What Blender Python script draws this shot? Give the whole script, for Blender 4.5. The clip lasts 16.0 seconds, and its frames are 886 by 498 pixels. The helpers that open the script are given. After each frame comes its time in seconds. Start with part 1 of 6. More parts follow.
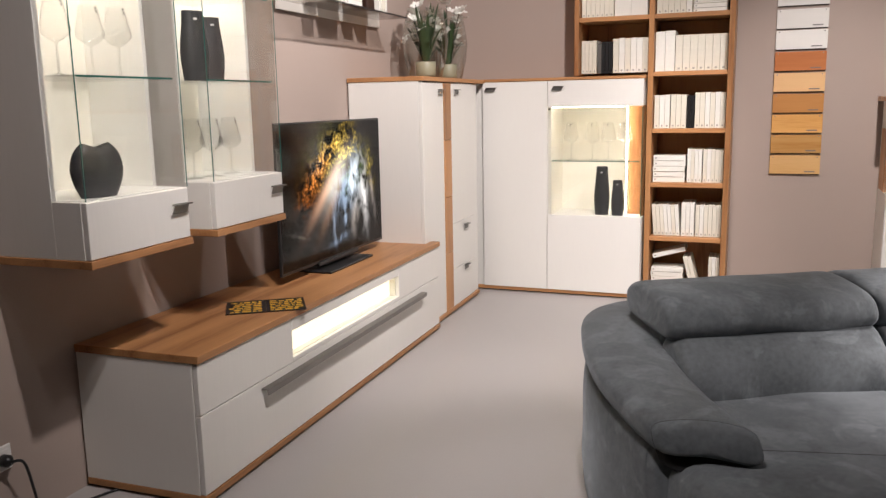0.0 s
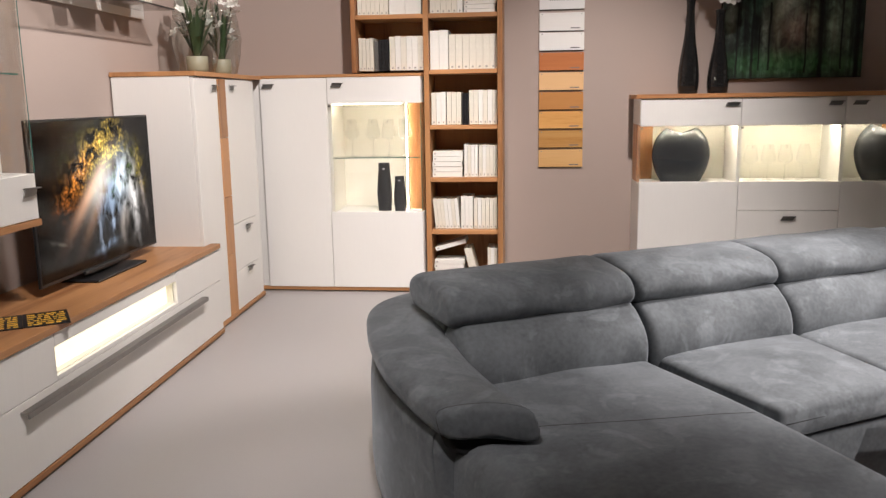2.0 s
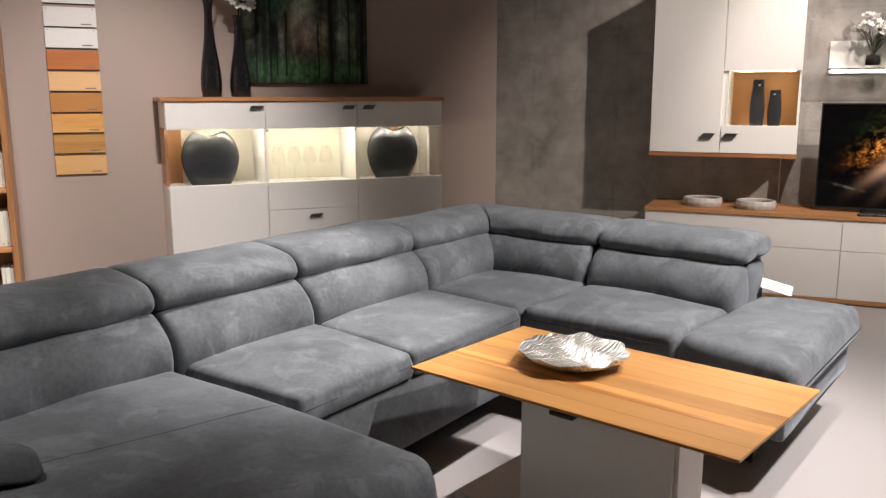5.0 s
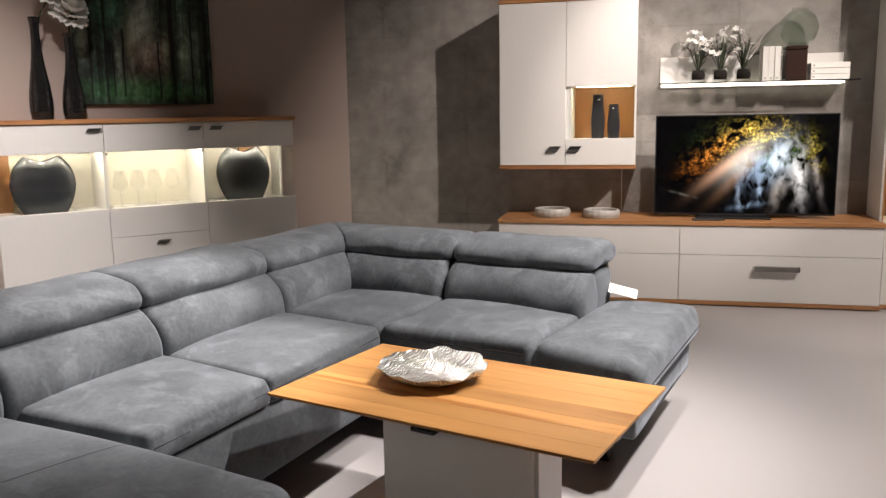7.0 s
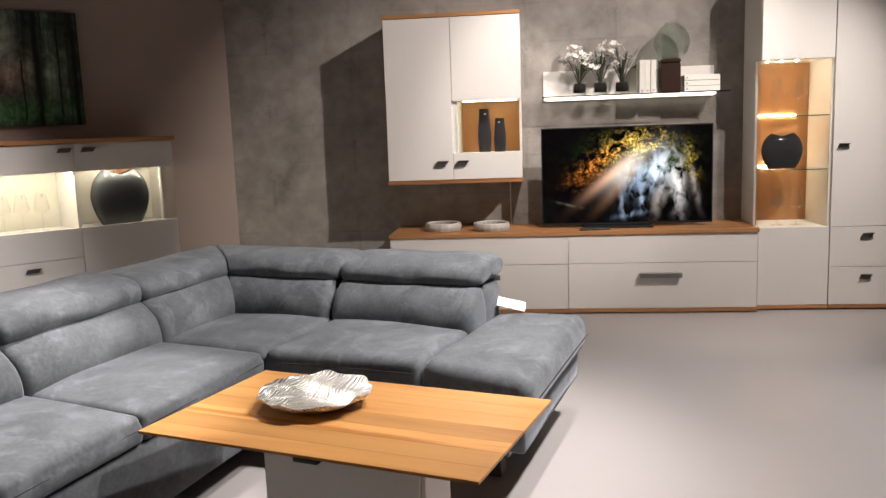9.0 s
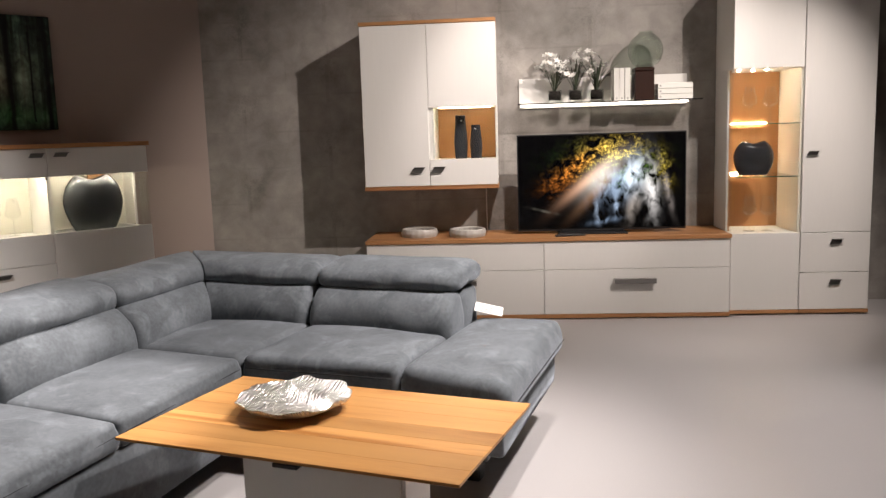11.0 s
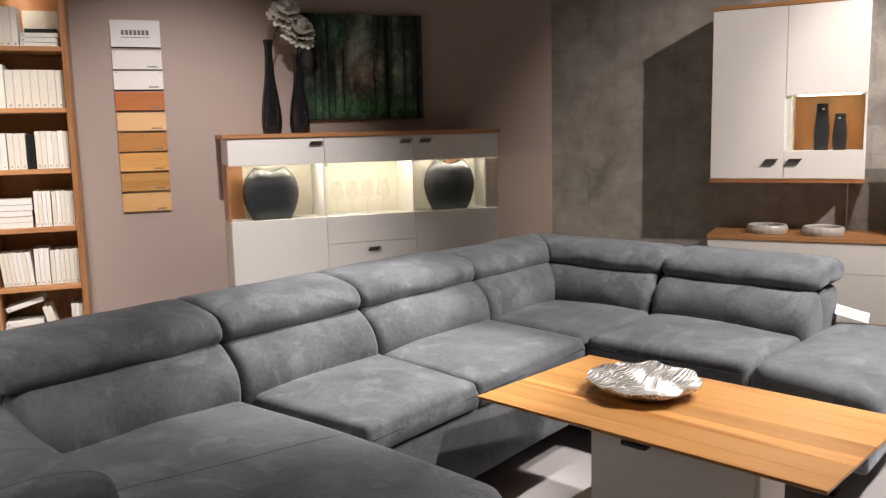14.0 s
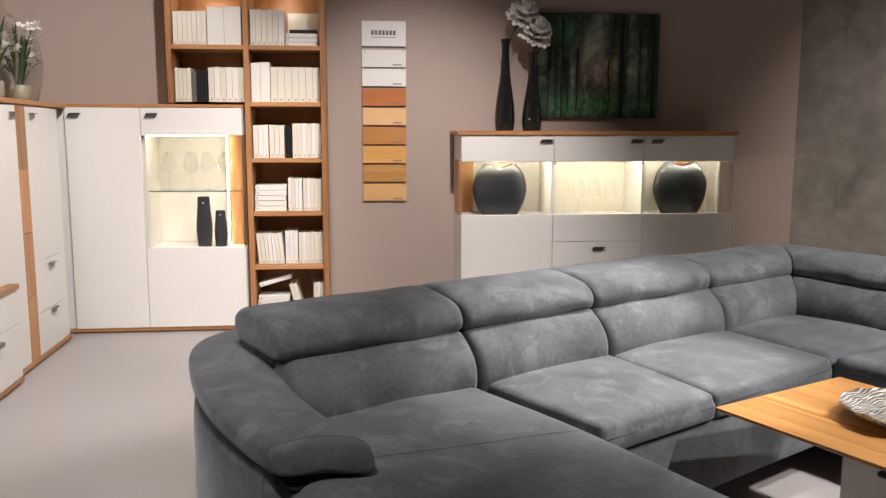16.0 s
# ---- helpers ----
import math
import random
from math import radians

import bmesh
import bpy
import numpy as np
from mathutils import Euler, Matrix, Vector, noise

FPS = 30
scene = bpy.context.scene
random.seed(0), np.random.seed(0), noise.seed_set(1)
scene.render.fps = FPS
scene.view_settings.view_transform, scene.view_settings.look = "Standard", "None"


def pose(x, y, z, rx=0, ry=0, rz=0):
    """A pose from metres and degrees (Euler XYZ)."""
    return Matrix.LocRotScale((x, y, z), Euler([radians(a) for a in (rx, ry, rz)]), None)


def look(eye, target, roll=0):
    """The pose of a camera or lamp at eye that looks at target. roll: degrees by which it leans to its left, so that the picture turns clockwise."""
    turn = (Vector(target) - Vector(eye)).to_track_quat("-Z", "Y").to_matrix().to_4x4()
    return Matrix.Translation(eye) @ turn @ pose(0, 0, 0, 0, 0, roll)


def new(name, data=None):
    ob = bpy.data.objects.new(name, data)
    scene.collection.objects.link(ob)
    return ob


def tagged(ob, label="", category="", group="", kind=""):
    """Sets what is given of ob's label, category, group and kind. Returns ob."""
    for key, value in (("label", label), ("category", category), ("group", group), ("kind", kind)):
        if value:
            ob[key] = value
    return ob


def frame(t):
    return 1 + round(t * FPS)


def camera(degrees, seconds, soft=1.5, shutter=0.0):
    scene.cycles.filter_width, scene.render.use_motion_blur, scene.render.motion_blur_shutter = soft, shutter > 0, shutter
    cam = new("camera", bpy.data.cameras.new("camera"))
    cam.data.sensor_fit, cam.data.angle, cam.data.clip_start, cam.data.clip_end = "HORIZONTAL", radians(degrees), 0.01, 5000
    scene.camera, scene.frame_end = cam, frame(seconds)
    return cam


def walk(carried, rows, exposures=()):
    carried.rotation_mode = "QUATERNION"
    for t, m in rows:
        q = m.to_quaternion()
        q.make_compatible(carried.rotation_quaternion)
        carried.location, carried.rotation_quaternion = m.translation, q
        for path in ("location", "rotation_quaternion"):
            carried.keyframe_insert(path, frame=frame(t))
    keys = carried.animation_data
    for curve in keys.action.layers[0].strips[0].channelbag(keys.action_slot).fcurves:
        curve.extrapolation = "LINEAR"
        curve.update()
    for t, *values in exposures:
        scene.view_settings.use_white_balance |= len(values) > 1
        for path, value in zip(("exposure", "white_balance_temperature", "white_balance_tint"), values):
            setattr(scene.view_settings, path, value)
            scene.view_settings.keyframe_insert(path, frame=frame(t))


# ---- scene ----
from mathutils.bvhtree import BVHTree

LENS = 56.90
cam = camera(LENS, 16.0, 1.4)
ROWS = [
    (0.0, 1.0031, 0.0776, 1.2717, 21.35, -10.13, 1.06),
    (0.5, 1.0028, 0.0847, 1.2673, 18.76, -10.13, 1.15),
    (1.0, 1.0258, 0.0824, 1.2683, 15.91, -10.27, 1.38),
    (1.5, 1.0119, 0.0968, 1.2536, 11.55, -10.32, 1.14),
    (2.0, 1.0220, 0.1007, 1.2583, 6.48, -10.45, 0.88),
    (2.5, 1.0414, 0.1007, 1.2484, 3.13, -10.50, 1.02),
    (3.0, 1.0517, 0.0963, 1.2523, -1.26, -10.72, 0.89),
    (3.5, 1.0799, 0.0967, 1.2477, -5.97, -10.76, 0.69),
    (4.0, 1.1098, 0.1073, 1.2406, -12.97, -10.80, 0.41),
    (4.5, 1.1313, 0.1010, 1.2490, -19.16, -10.76, 0.20),
    (5.0, 1.1466, 0.0992, 1.2564, -24.12, -10.48, 0.06),
    (7.5, 1.2006, 0.1127, 1.2437, -35.66, -9.02, 1.39),
    (8.0, 1.2338, 0.1532, 1.2306, -37.51, -8.78, 1.72),
    (8.5, 1.2539, 0.1388, 1.2380, -39.72, -8.67, 1.81),
    (9.0, 1.2610, 0.1135, 1.2498, -41.27, -8.42, 2.00),
    (11.5, 1.2220, 0.1140, 1.2457, -43.09, -7.99, 1.75),
    (12.0, 1.1958, 0.1168, 1.2458, -39.25, -7.97, 1.97),
    (12.5, 1.1705, 0.1200, 1.2467, -35.26, -7.97, 2.12),
    (13.0, 1.1451, 0.1274, 1.2404, -28.99, -7.96, 2.14),
    (13.5, 1.1245, 0.1249, 1.2378, -24.68, -8.00, 1.77),
    (14.0, 1.1156, 0.1234, 1.2312, -20.63, -7.96, 1.36),
    (14.5, 1.0767, 0.1206, 1.2450, -16.98, -8.09, 0.86),
    (15.0, 1.0520, 0.1225, 1.2409, -13.27, -7.94, 0.45),
    (15.5, 1.0375, 0.1241, 1.2369, -9.96, -7.93, 0.08),
    (16.0, 1.0041, 0.1102, 1.2374, -5.84, -7.96, -0.09),
]
walk(cam, [(t, pose(x, y, z, 90 + pitch, roll, yaw)) for t, x, y, z, yaw, pitch, roll in ROWS])

# ---- world and lamps ----
world = bpy.data.worlds.new("world")
scene.world = world
world.use_nodes = True
world.node_tree.nodes["Background"].inputs[0].default_value = (0.9, 0.85, 0.8, 1)
world.node_tree.nodes["Background"].inputs[1].default_value = 0.05
WARM = (1.0, 0.91, 0.885)
WARMER = (1.0, 0.88, 0.82)


def spot(eye, target, watts, degrees=60, blend=0.5, size=0.04, color=WARM):
    lamp = bpy.data.lights.new("spotlight", "SPOT")
    lamp.energy, lamp.spot_size, lamp.spot_blend = watts, radians(degrees), blend
    lamp.shadow_soft_size, lamp.color = size, color
    ob = new("spotlight", lamp)
    ob.matrix_world = look(eye, target)
    return ob


# ceiling spots: vitrines and lowboard, corner cabinets, highboard, sofa and table, television wall, open floor
spot((0.75, 1.53, 3.1), (-0.75, 3.2, 0.8), 165, 82, 0.8)
spot((1.0, 1.1, 3.1), (-0.9, 3.5, 0.9), 125, 58, 0.8)
# unseen extra spot, added to brighten the curved sofa arm
spot((0.4, 0.9, 3.1), (0.64, 2.2, 0.5), 135, 32, 0.9)
spot((0.67, 3.41, 3.1), (-0.75, 4.7, 1.0), 205, 84, 0.6)
spot((1.6, 3.3, 3.1), (1.25, 5.6, 0.38), 315, 62, 0.9)
spot((3.8, 1.8, 3.1), (2.75, 2.65, 0.4), 290, 64, 0.85)
spot((2.75, 3.1, 3.1), (1.9, 2.75, 0.5), 480, 32, 0.7)
spot((4.3, 1.0, 3.3), (2.95, 2.55, 0.4), 330, 58, 0.8)
spot((5.17, -0.09, 3.89), (5.40, 4.2, 1.30), 760, 39, 0.9, 0.04, WARMER)
spot((4.615, 2.47, 3.1), (5.38, 4.08, 1.2), 160, 37, 0.9, 0.04, WARMER)
spot((5.5, 1.2, 3.1), (6.25, 2.8, 0.5), 270, 54, 0.9, 0.04, WARMER)
spot((4.3, 1.2, 3.1), (4.1, 1.6, 0.0), 320, 70, 0.8)
scene.view_settings.exposure = 0.35


# ---- materials ----
def material(name, color, rough=0.5, metal=0.0, bump=0.0, scale=40.0, vary=0.08, stretch=(1, 1, 1), coarse=3.0, spec=0.5, sheen=0.0):
    """A surface with colour variation at two scales and a fine relief."""
    m = bpy.data.materials.new(name)
    m.use_nodes = True
    nt = m.node_tree
    b = nt.nodes["Principled BSDF"]
    b.inputs["Roughness"].default_value = rough
    b.inputs["Metallic"].default_value = metal
    b.inputs["Specular IOR Level"].default_value = spec
    if sheen:
        b.inputs["Sheen Weight"].default_value = sheen
        b.inputs["Sheen Roughness"].default_value = 0.4
    co = nt.nodes.new("ShaderNodeTexCoord")
    mp = nt.nodes.new("ShaderNodeMapping")
    mp.inputs["Scale"].default_value = stretch
    nt.links.new(co.outputs["Object"], mp.inputs["Vector"])
    fine, wide = nt.nodes.new("ShaderNodeTexNoise"), nt.nodes.new("ShaderNodeTexNoise")
    fine.inputs["Scale"].default_value, wide.inputs["Scale"].default_value = scale, coarse
    fine.inputs["Detail"].default_value, wide.inputs["Detail"].default_value = 4, 3
    add = nt.nodes.new("ShaderNodeMath")
    add.operation = "ADD"
    for n in (fine, wide):
        nt.links.new(mp.outputs[0], n.inputs["Vector"])
    nt.links.new(fine.outputs["Fac"], add.inputs[0])
    nt.links.new(wide.outputs["Fac"], add.inputs[1])
    ramp = nt.nodes.new("ShaderNodeMapRange")
    ramp.inputs["From Min"].default_value, ramp.inputs["From Max"].default_value = 0.6, 1.4
    ramp.inputs["To Min"].default_value, ramp.inputs["To Max"].default_value = 1 - vary, 1 + vary
    nt.links.new(add.outputs[0], ramp.inputs["Value"])
    mul = nt.nodes.new("ShaderNodeVectorMath")
    mul.operation = "SCALE"
    mul.inputs[0].default_value = color
    nt.links.new(ramp.outputs["Result"], mul.inputs["Scale"])
    nt.links.new(mul.outputs["Vector"], b.inputs["Base Color"])
    if bump:
        bp = nt.nodes.new("ShaderNodeBump")
        bp.inputs["Strength"].default_value, bp.inputs["Distance"].default_value = bump, 0.002
        nt.links.new(fine.outputs["Fac"], bp.inputs["Height"])
        nt.links.new(bp.outputs["Normal"], b.inputs["Normal"])
    return m


def wood(name, light, dark, along="x", size=1.0, rough=0.42):
    """Core beech: long streaks of grain, darker heart bands and a few pores. along: the direction of the grain."""
    m = bpy.data.materials.new(name)
    m.use_nodes = True
    nt = m.node_tree
    b = nt.nodes["Principled BSDF"]
    co, mp = nt.nodes.new("ShaderNodeTexCoord"), nt.nodes.new("ShaderNodeMapping")
    k = 0.07
    mp.inputs["Scale"].default_value = {"x": (k, 1, 1), "y": (1, k, 1), "z": (1, 1, k)}[along]
    info = nt.nodes.new("ShaderNodeObjectInfo")
    shift = nt.nodes.new("ShaderNodeVectorMath")
    shift.operation = "MULTIPLY_ADD"
    shift.inputs[1].default_value = (3.1, 5.7, 4.3)
    nt.links.new(info.outputs["Random"], shift.inputs[0])
    nt.links.new(co.outputs["Object"], shift.inputs[2])
    nt.links.new(shift.outputs[0], mp.inputs["Vector"])
    band, grain = nt.nodes.new("ShaderNodeTexNoise"), nt.nodes.new("ShaderNodeTexNoise")
    band.inputs["Scale"].default_value, band.inputs["Detail"].default_value, band.inputs["Distortion"].default_value = 9 * size, 3, 0.6
    grain.inputs["Scale"].default_value, grain.inputs["Detail"].default_value = 130 * size, 5
    for n in (band, grain):
        nt.links.new(mp.outputs[0], n.inputs["Vector"])
    ramp = nt.nodes.new("ShaderNodeValToRGB")
    e = ramp.color_ramp.elements
    e[0].position, e[0].color = 0.30, (*dark, 1)
    e[1].position, e[1].color = 0.62, (*light, 1)
    mid = ramp.color_ramp.elements.new(0.45)
    mid.color = (*[(a * 0.7 + c * 0.3) for a, c in zip(light, dark)], 1)
    mixv = nt.nodes.new("ShaderNodeMath")
    mixv.operation = "MULTIPLY_ADD"
    mixv.inputs[1].default_value = 0.28
    nt.links.new(grain.outputs["Fac"], mixv.inputs[0])
    sub = nt.nodes.new("ShaderNodeMath")
    sub.operation = "MULTIPLY_ADD"
    sub.inputs[1].default_value, sub.inputs[2].default_value = 1.0, -0.13
    nt.links.new(band.outputs["Fac"], sub.inputs[0])
    nt.links.new(sub.outputs[0], mixv.inputs[2])
    nt.links.new(mixv.outputs[0], ramp.inputs["Fac"])
    tone = nt.nodes.new("ShaderNodeMapRange")
    tone.inputs["To Min"].default_value, tone.inputs["To Max"].default_value = 0.78, 1.14
    nt.links.new(info.outputs["Random"], tone.inputs["Value"])
    vary = nt.nodes.new("ShaderNodeVectorMath")
    vary.operation = "SCALE"
    nt.links.new(ramp.outputs["Color"], vary.inputs[0])
    nt.links.new(tone.outputs["Result"], vary.inputs["Scale"])
    nt.links.new(vary.outputs[0], b.inputs["Base Color"])
    b.inputs["Roughness"].default_value = rough
    b.inputs["Specular IOR Level"].default_value = 0.35
    bp = nt.nodes.new("ShaderNodeBump")
    bp.inputs["Strength"].default_value, bp.inputs["Distance"].default_value = 0.12, 0.001
    nt.links.new(grain.outputs["Fac"], bp.inputs["Height"])
    nt.links.new(bp.outputs["Normal"], b.inputs["Normal"])
    return m


def ribbed_silver(name, color):
    """Hammered plate: fine ribs that meander over the metal."""
    m = material(name, color, 0.33, metal=1.0, vary=0.15, scale=60, coarse=18)
    nt = m.node_tree
    co, wave, bp = nt.nodes.new("ShaderNodeTexCoord"), nt.nodes.new("ShaderNodeTexWave"), nt.nodes.new("ShaderNodeBump")
    wave.inputs["Scale"].default_value, wave.inputs["Distortion"].default_value = 30, 14
    wave.inputs["Detail"].default_value, wave.inputs["Detail Scale"].default_value = 3, 0.35
    nt.links.new(co.outputs["Object"], wave.inputs["Vector"])
    bp.inputs["Strength"].default_value, bp.inputs["Distance"].default_value = 1.0, 0.008
    nt.links.new(wave.outputs["Fac"], bp.inputs["Height"])
    nt.links.new(bp.outputs["Normal"], nt.nodes["Principled BSDF"].inputs["Normal"])
    return m


def velour(name, base, pale):
    """Short-pile velour: brushed patches in which the pile lies another way."""
    m = material(name, base, 0.85, bump=0.25, scale=700, vary=0.1, coarse=6)
    nt = m.node_tree
    b = nt.nodes["Principled BSDF"]
    co = nt.nodes.new("ShaderNodeTexCoord")
    n1 = nt.nodes.new("ShaderNodeTexNoise")
    n1.inputs["Scale"].default_value, n1.inputs["Detail"].default_value, n1.inputs["Distortion"].default_value = 6.5, 7, 0.35
    n1.inputs["Roughness"].default_value = 0.62
    n2 = nt.nodes.new("ShaderNodeTexNoise")
    n2.inputs["Scale"].default_value, n2.inputs["Detail"].default_value = 70, 8
    nt.links.new(co.outputs["Object"], n1.inputs["Vector"])
    nt.links.new(co.outputs["Object"], n2.inputs["Vector"])
    mix = nt.nodes.new("ShaderNodeMath")
    mix.operation = "MULTIPLY_ADD"
    mix.inputs[1].default_value = 0.45
    nt.links.new(n2.outputs["Fac"], mix.inputs[0])
    nt.links.new(n1.outputs["Fac"], mix.inputs[2])
    ramp = nt.nodes.new("ShaderNodeValToRGB")
    e = ramp.color_ramp.elements
    e[0].position, e[0].color = 0.54, (*base, 1)
    e[1].position, e[1].color = 0.92, (*pale, 1)
    nt.links.new(mix.outputs[0], ramp.inputs["Fac"])
    # brushed marks with clearer borders
    n3 = nt.nodes.new("ShaderNodeTexNoise")
    n3.inputs["Scale"].default_value, n3.inputs["Detail"].default_value, n3.inputs["Distortion"].default_value = 4.0, 7, 1.6
    n3.inputs["Roughness"].default_value = 0.58
    nt.links.new(co.outputs["Object"], n3.inputs["Vector"])
    mark = nt.nodes.new("ShaderNodeMapRange")
    mark.inputs["From Min"].default_value, mark.inputs["From Max"].default_value = 0.535, 0.585
    mark.inputs["To Min"].default_value, mark.inputs["To Max"].default_value = 0.94, 1.20
    nt.links.new(n3.outputs["Fac"], mark.inputs["Value"])
    brushed = nt.nodes.new("ShaderNodeVectorMath")
    brushed.operation = "SCALE"
    nt.links.new(ramp.outputs["Color"], brushed.inputs[0])
    nt.links.new(mark.outputs["Result"], brushed.inputs["Scale"])
    nt.links.new(brushed.outputs[0], b.inputs["Base Color"])
    b.inputs["Sheen Weight"].default_value = 0.35
    b.inputs["Sheen Roughness"].default_value = 0.35
    b.inputs["Sheen Tint"].default_value = (0.75, 0.82, 0.9, 1)
    b.inputs["Specular IOR Level"].default_value = 0.15
    return m


def glowing(name, color, strength):
    m = bpy.data.materials.new(name)
    m.use_nodes = True
    b = m.node_tree.nodes["Principled BSDF"]
    b.inputs["Base Color"].default_value = (0.8, 0.8, 0.8, 1)
    b.inputs["Emission Color"].default_value = (*color, 1)
    b.inputs["Emission Strength"].default_value = strength
    return m


def thin_glass(name, tint, gloss=1.0, base=0.04, power=4.0, rough=0.02):
    """A pane or a thin-walled vessel: it lets light straight through, and gloss grows towards grazing angles."""
    m = bpy.data.materials.new(name)
    m.use_nodes = True
    nt = m.node_tree
    out = nt.nodes["Material Output"]
    clear, shine, mix = nt.nodes.new("ShaderNodeBsdfTransparent"), nt.nodes.new("ShaderNodeBsdfGlossy"), nt.nodes.new("ShaderNodeMixShader")
    clear.inputs["Color"].default_value = (*tint, 1)
    shine.inputs["Roughness"].default_value = rough
    lw = nt.nodes.new("ShaderNodeLayerWeight")
    lw.inputs["Blend"].default_value = 0.5
    p = nt.nodes.new("ShaderNodeMath")
    p.operation = "POWER"
    p.inputs[1].default_value = power
    nt.links.new(lw.outputs["Facing"], p.inputs[0])
    k = nt.nodes.new("ShaderNodeMath")
    k.operation, k.use_clamp = "MULTIPLY_ADD", True
    k.inputs[1].default_value, k.inputs[2].default_value = gloss * 0.6, base
    nt.links.new(p.outputs[0], k.inputs[0])
    nt.links.new(k.outputs[0], mix.inputs[0])
    nt.links.new(clear.outputs[0], mix.inputs[1])
    nt.links.new(shine.outputs[0], mix.inputs[2])
    nt.links.new(mix.outputs[0], out.inputs["Surface"])
    return m


class Nodes:
    """Small arithmetic of node sockets, for the flat pictures."""

    def __init__(self, m):
        self.nt = m.node_tree
        self.co = self.nt.nodes.new("ShaderNodeTexCoord").outputs["Object"]

    def math(self, op, a, b=None, clamp=False):
        n = self.nt.nodes.new("ShaderNodeMath")
        n.operation, n.use_clamp = op, clamp
        for i, v in enumerate((a, b)):
            if v is None:
                continue
            if isinstance(v, (int, float)):
                n.inputs[i].default_value = v
            else:
                self.nt.links.new(v, n.inputs[i])
        return n.outputs[0]

    def axis(self, i):
        n = self.nt.nodes.new("ShaderNodeSeparateXYZ")
        self.nt.links.new(self.co, n.inputs[0])
        return n.outputs[i]

    def noise(self, scale, stretch=(1, 1, 1), detail=4, distort=0.0, turn=0.0):
        mp, n = self.nt.nodes.new("ShaderNodeMapping"), self.nt.nodes.new("ShaderNodeTexNoise")
        mp.inputs["Scale"].default_value = stretch
        mp.inputs["Rotation"].default_value = (0, radians(turn), 0)
        self.nt.links.new(self.co, mp.inputs[0])
        self.nt.links.new(mp.outputs[0], n.inputs["Vector"])
        n.inputs["Scale"].default_value, n.inputs["Detail"].default_value, n.inputs["Distortion"].default_value = scale, detail, distort
        return n.outputs["Fac"]

    def blob(self, x, z, rx, rz, turn=0.0):
        """A soft spot around (x, z) of those half sizes."""
        c, s = math.cos(radians(turn)), math.sin(radians(turn))
        dx, dz = self.math("SUBTRACT", self.axis(0), x), self.math("SUBTRACT", self.axis(2), z)
        u = self.math("ADD", self.math("MULTIPLY", dx, c), self.math("MULTIPLY", dz, s))
        v = self.math("SUBTRACT", self.math("MULTIPLY", dz, c), self.math("MULTIPLY", dx, s))
        q = self.math("ADD", self.math("POWER", self.math("ABSOLUTE", self.math("DIVIDE", u, rx)), 2), self.math("POWER", self.math("ABSOLUTE", self.math("DIVIDE", v, rz)), 2))
        return self.math("EXPONENT", self.math("MULTIPLY", q, -1.0))

    def tint(self, value, color, add=None):
        n = self.nt.nodes.new("ShaderNodeVectorMath")
        n.operation = "SCALE"
        n.inputs[0].default_value = color
        self.nt.links.new(value, n.inputs["Scale"])
        if add is None:
            return n.outputs[0]
        a = self.nt.nodes.new("ShaderNodeVectorMath")
        a.operation = "ADD"
        self.nt.links.new(n.outputs[0], a.inputs[0])
        self.nt.links.new(add, a.inputs[1])
        return a.outputs[0]


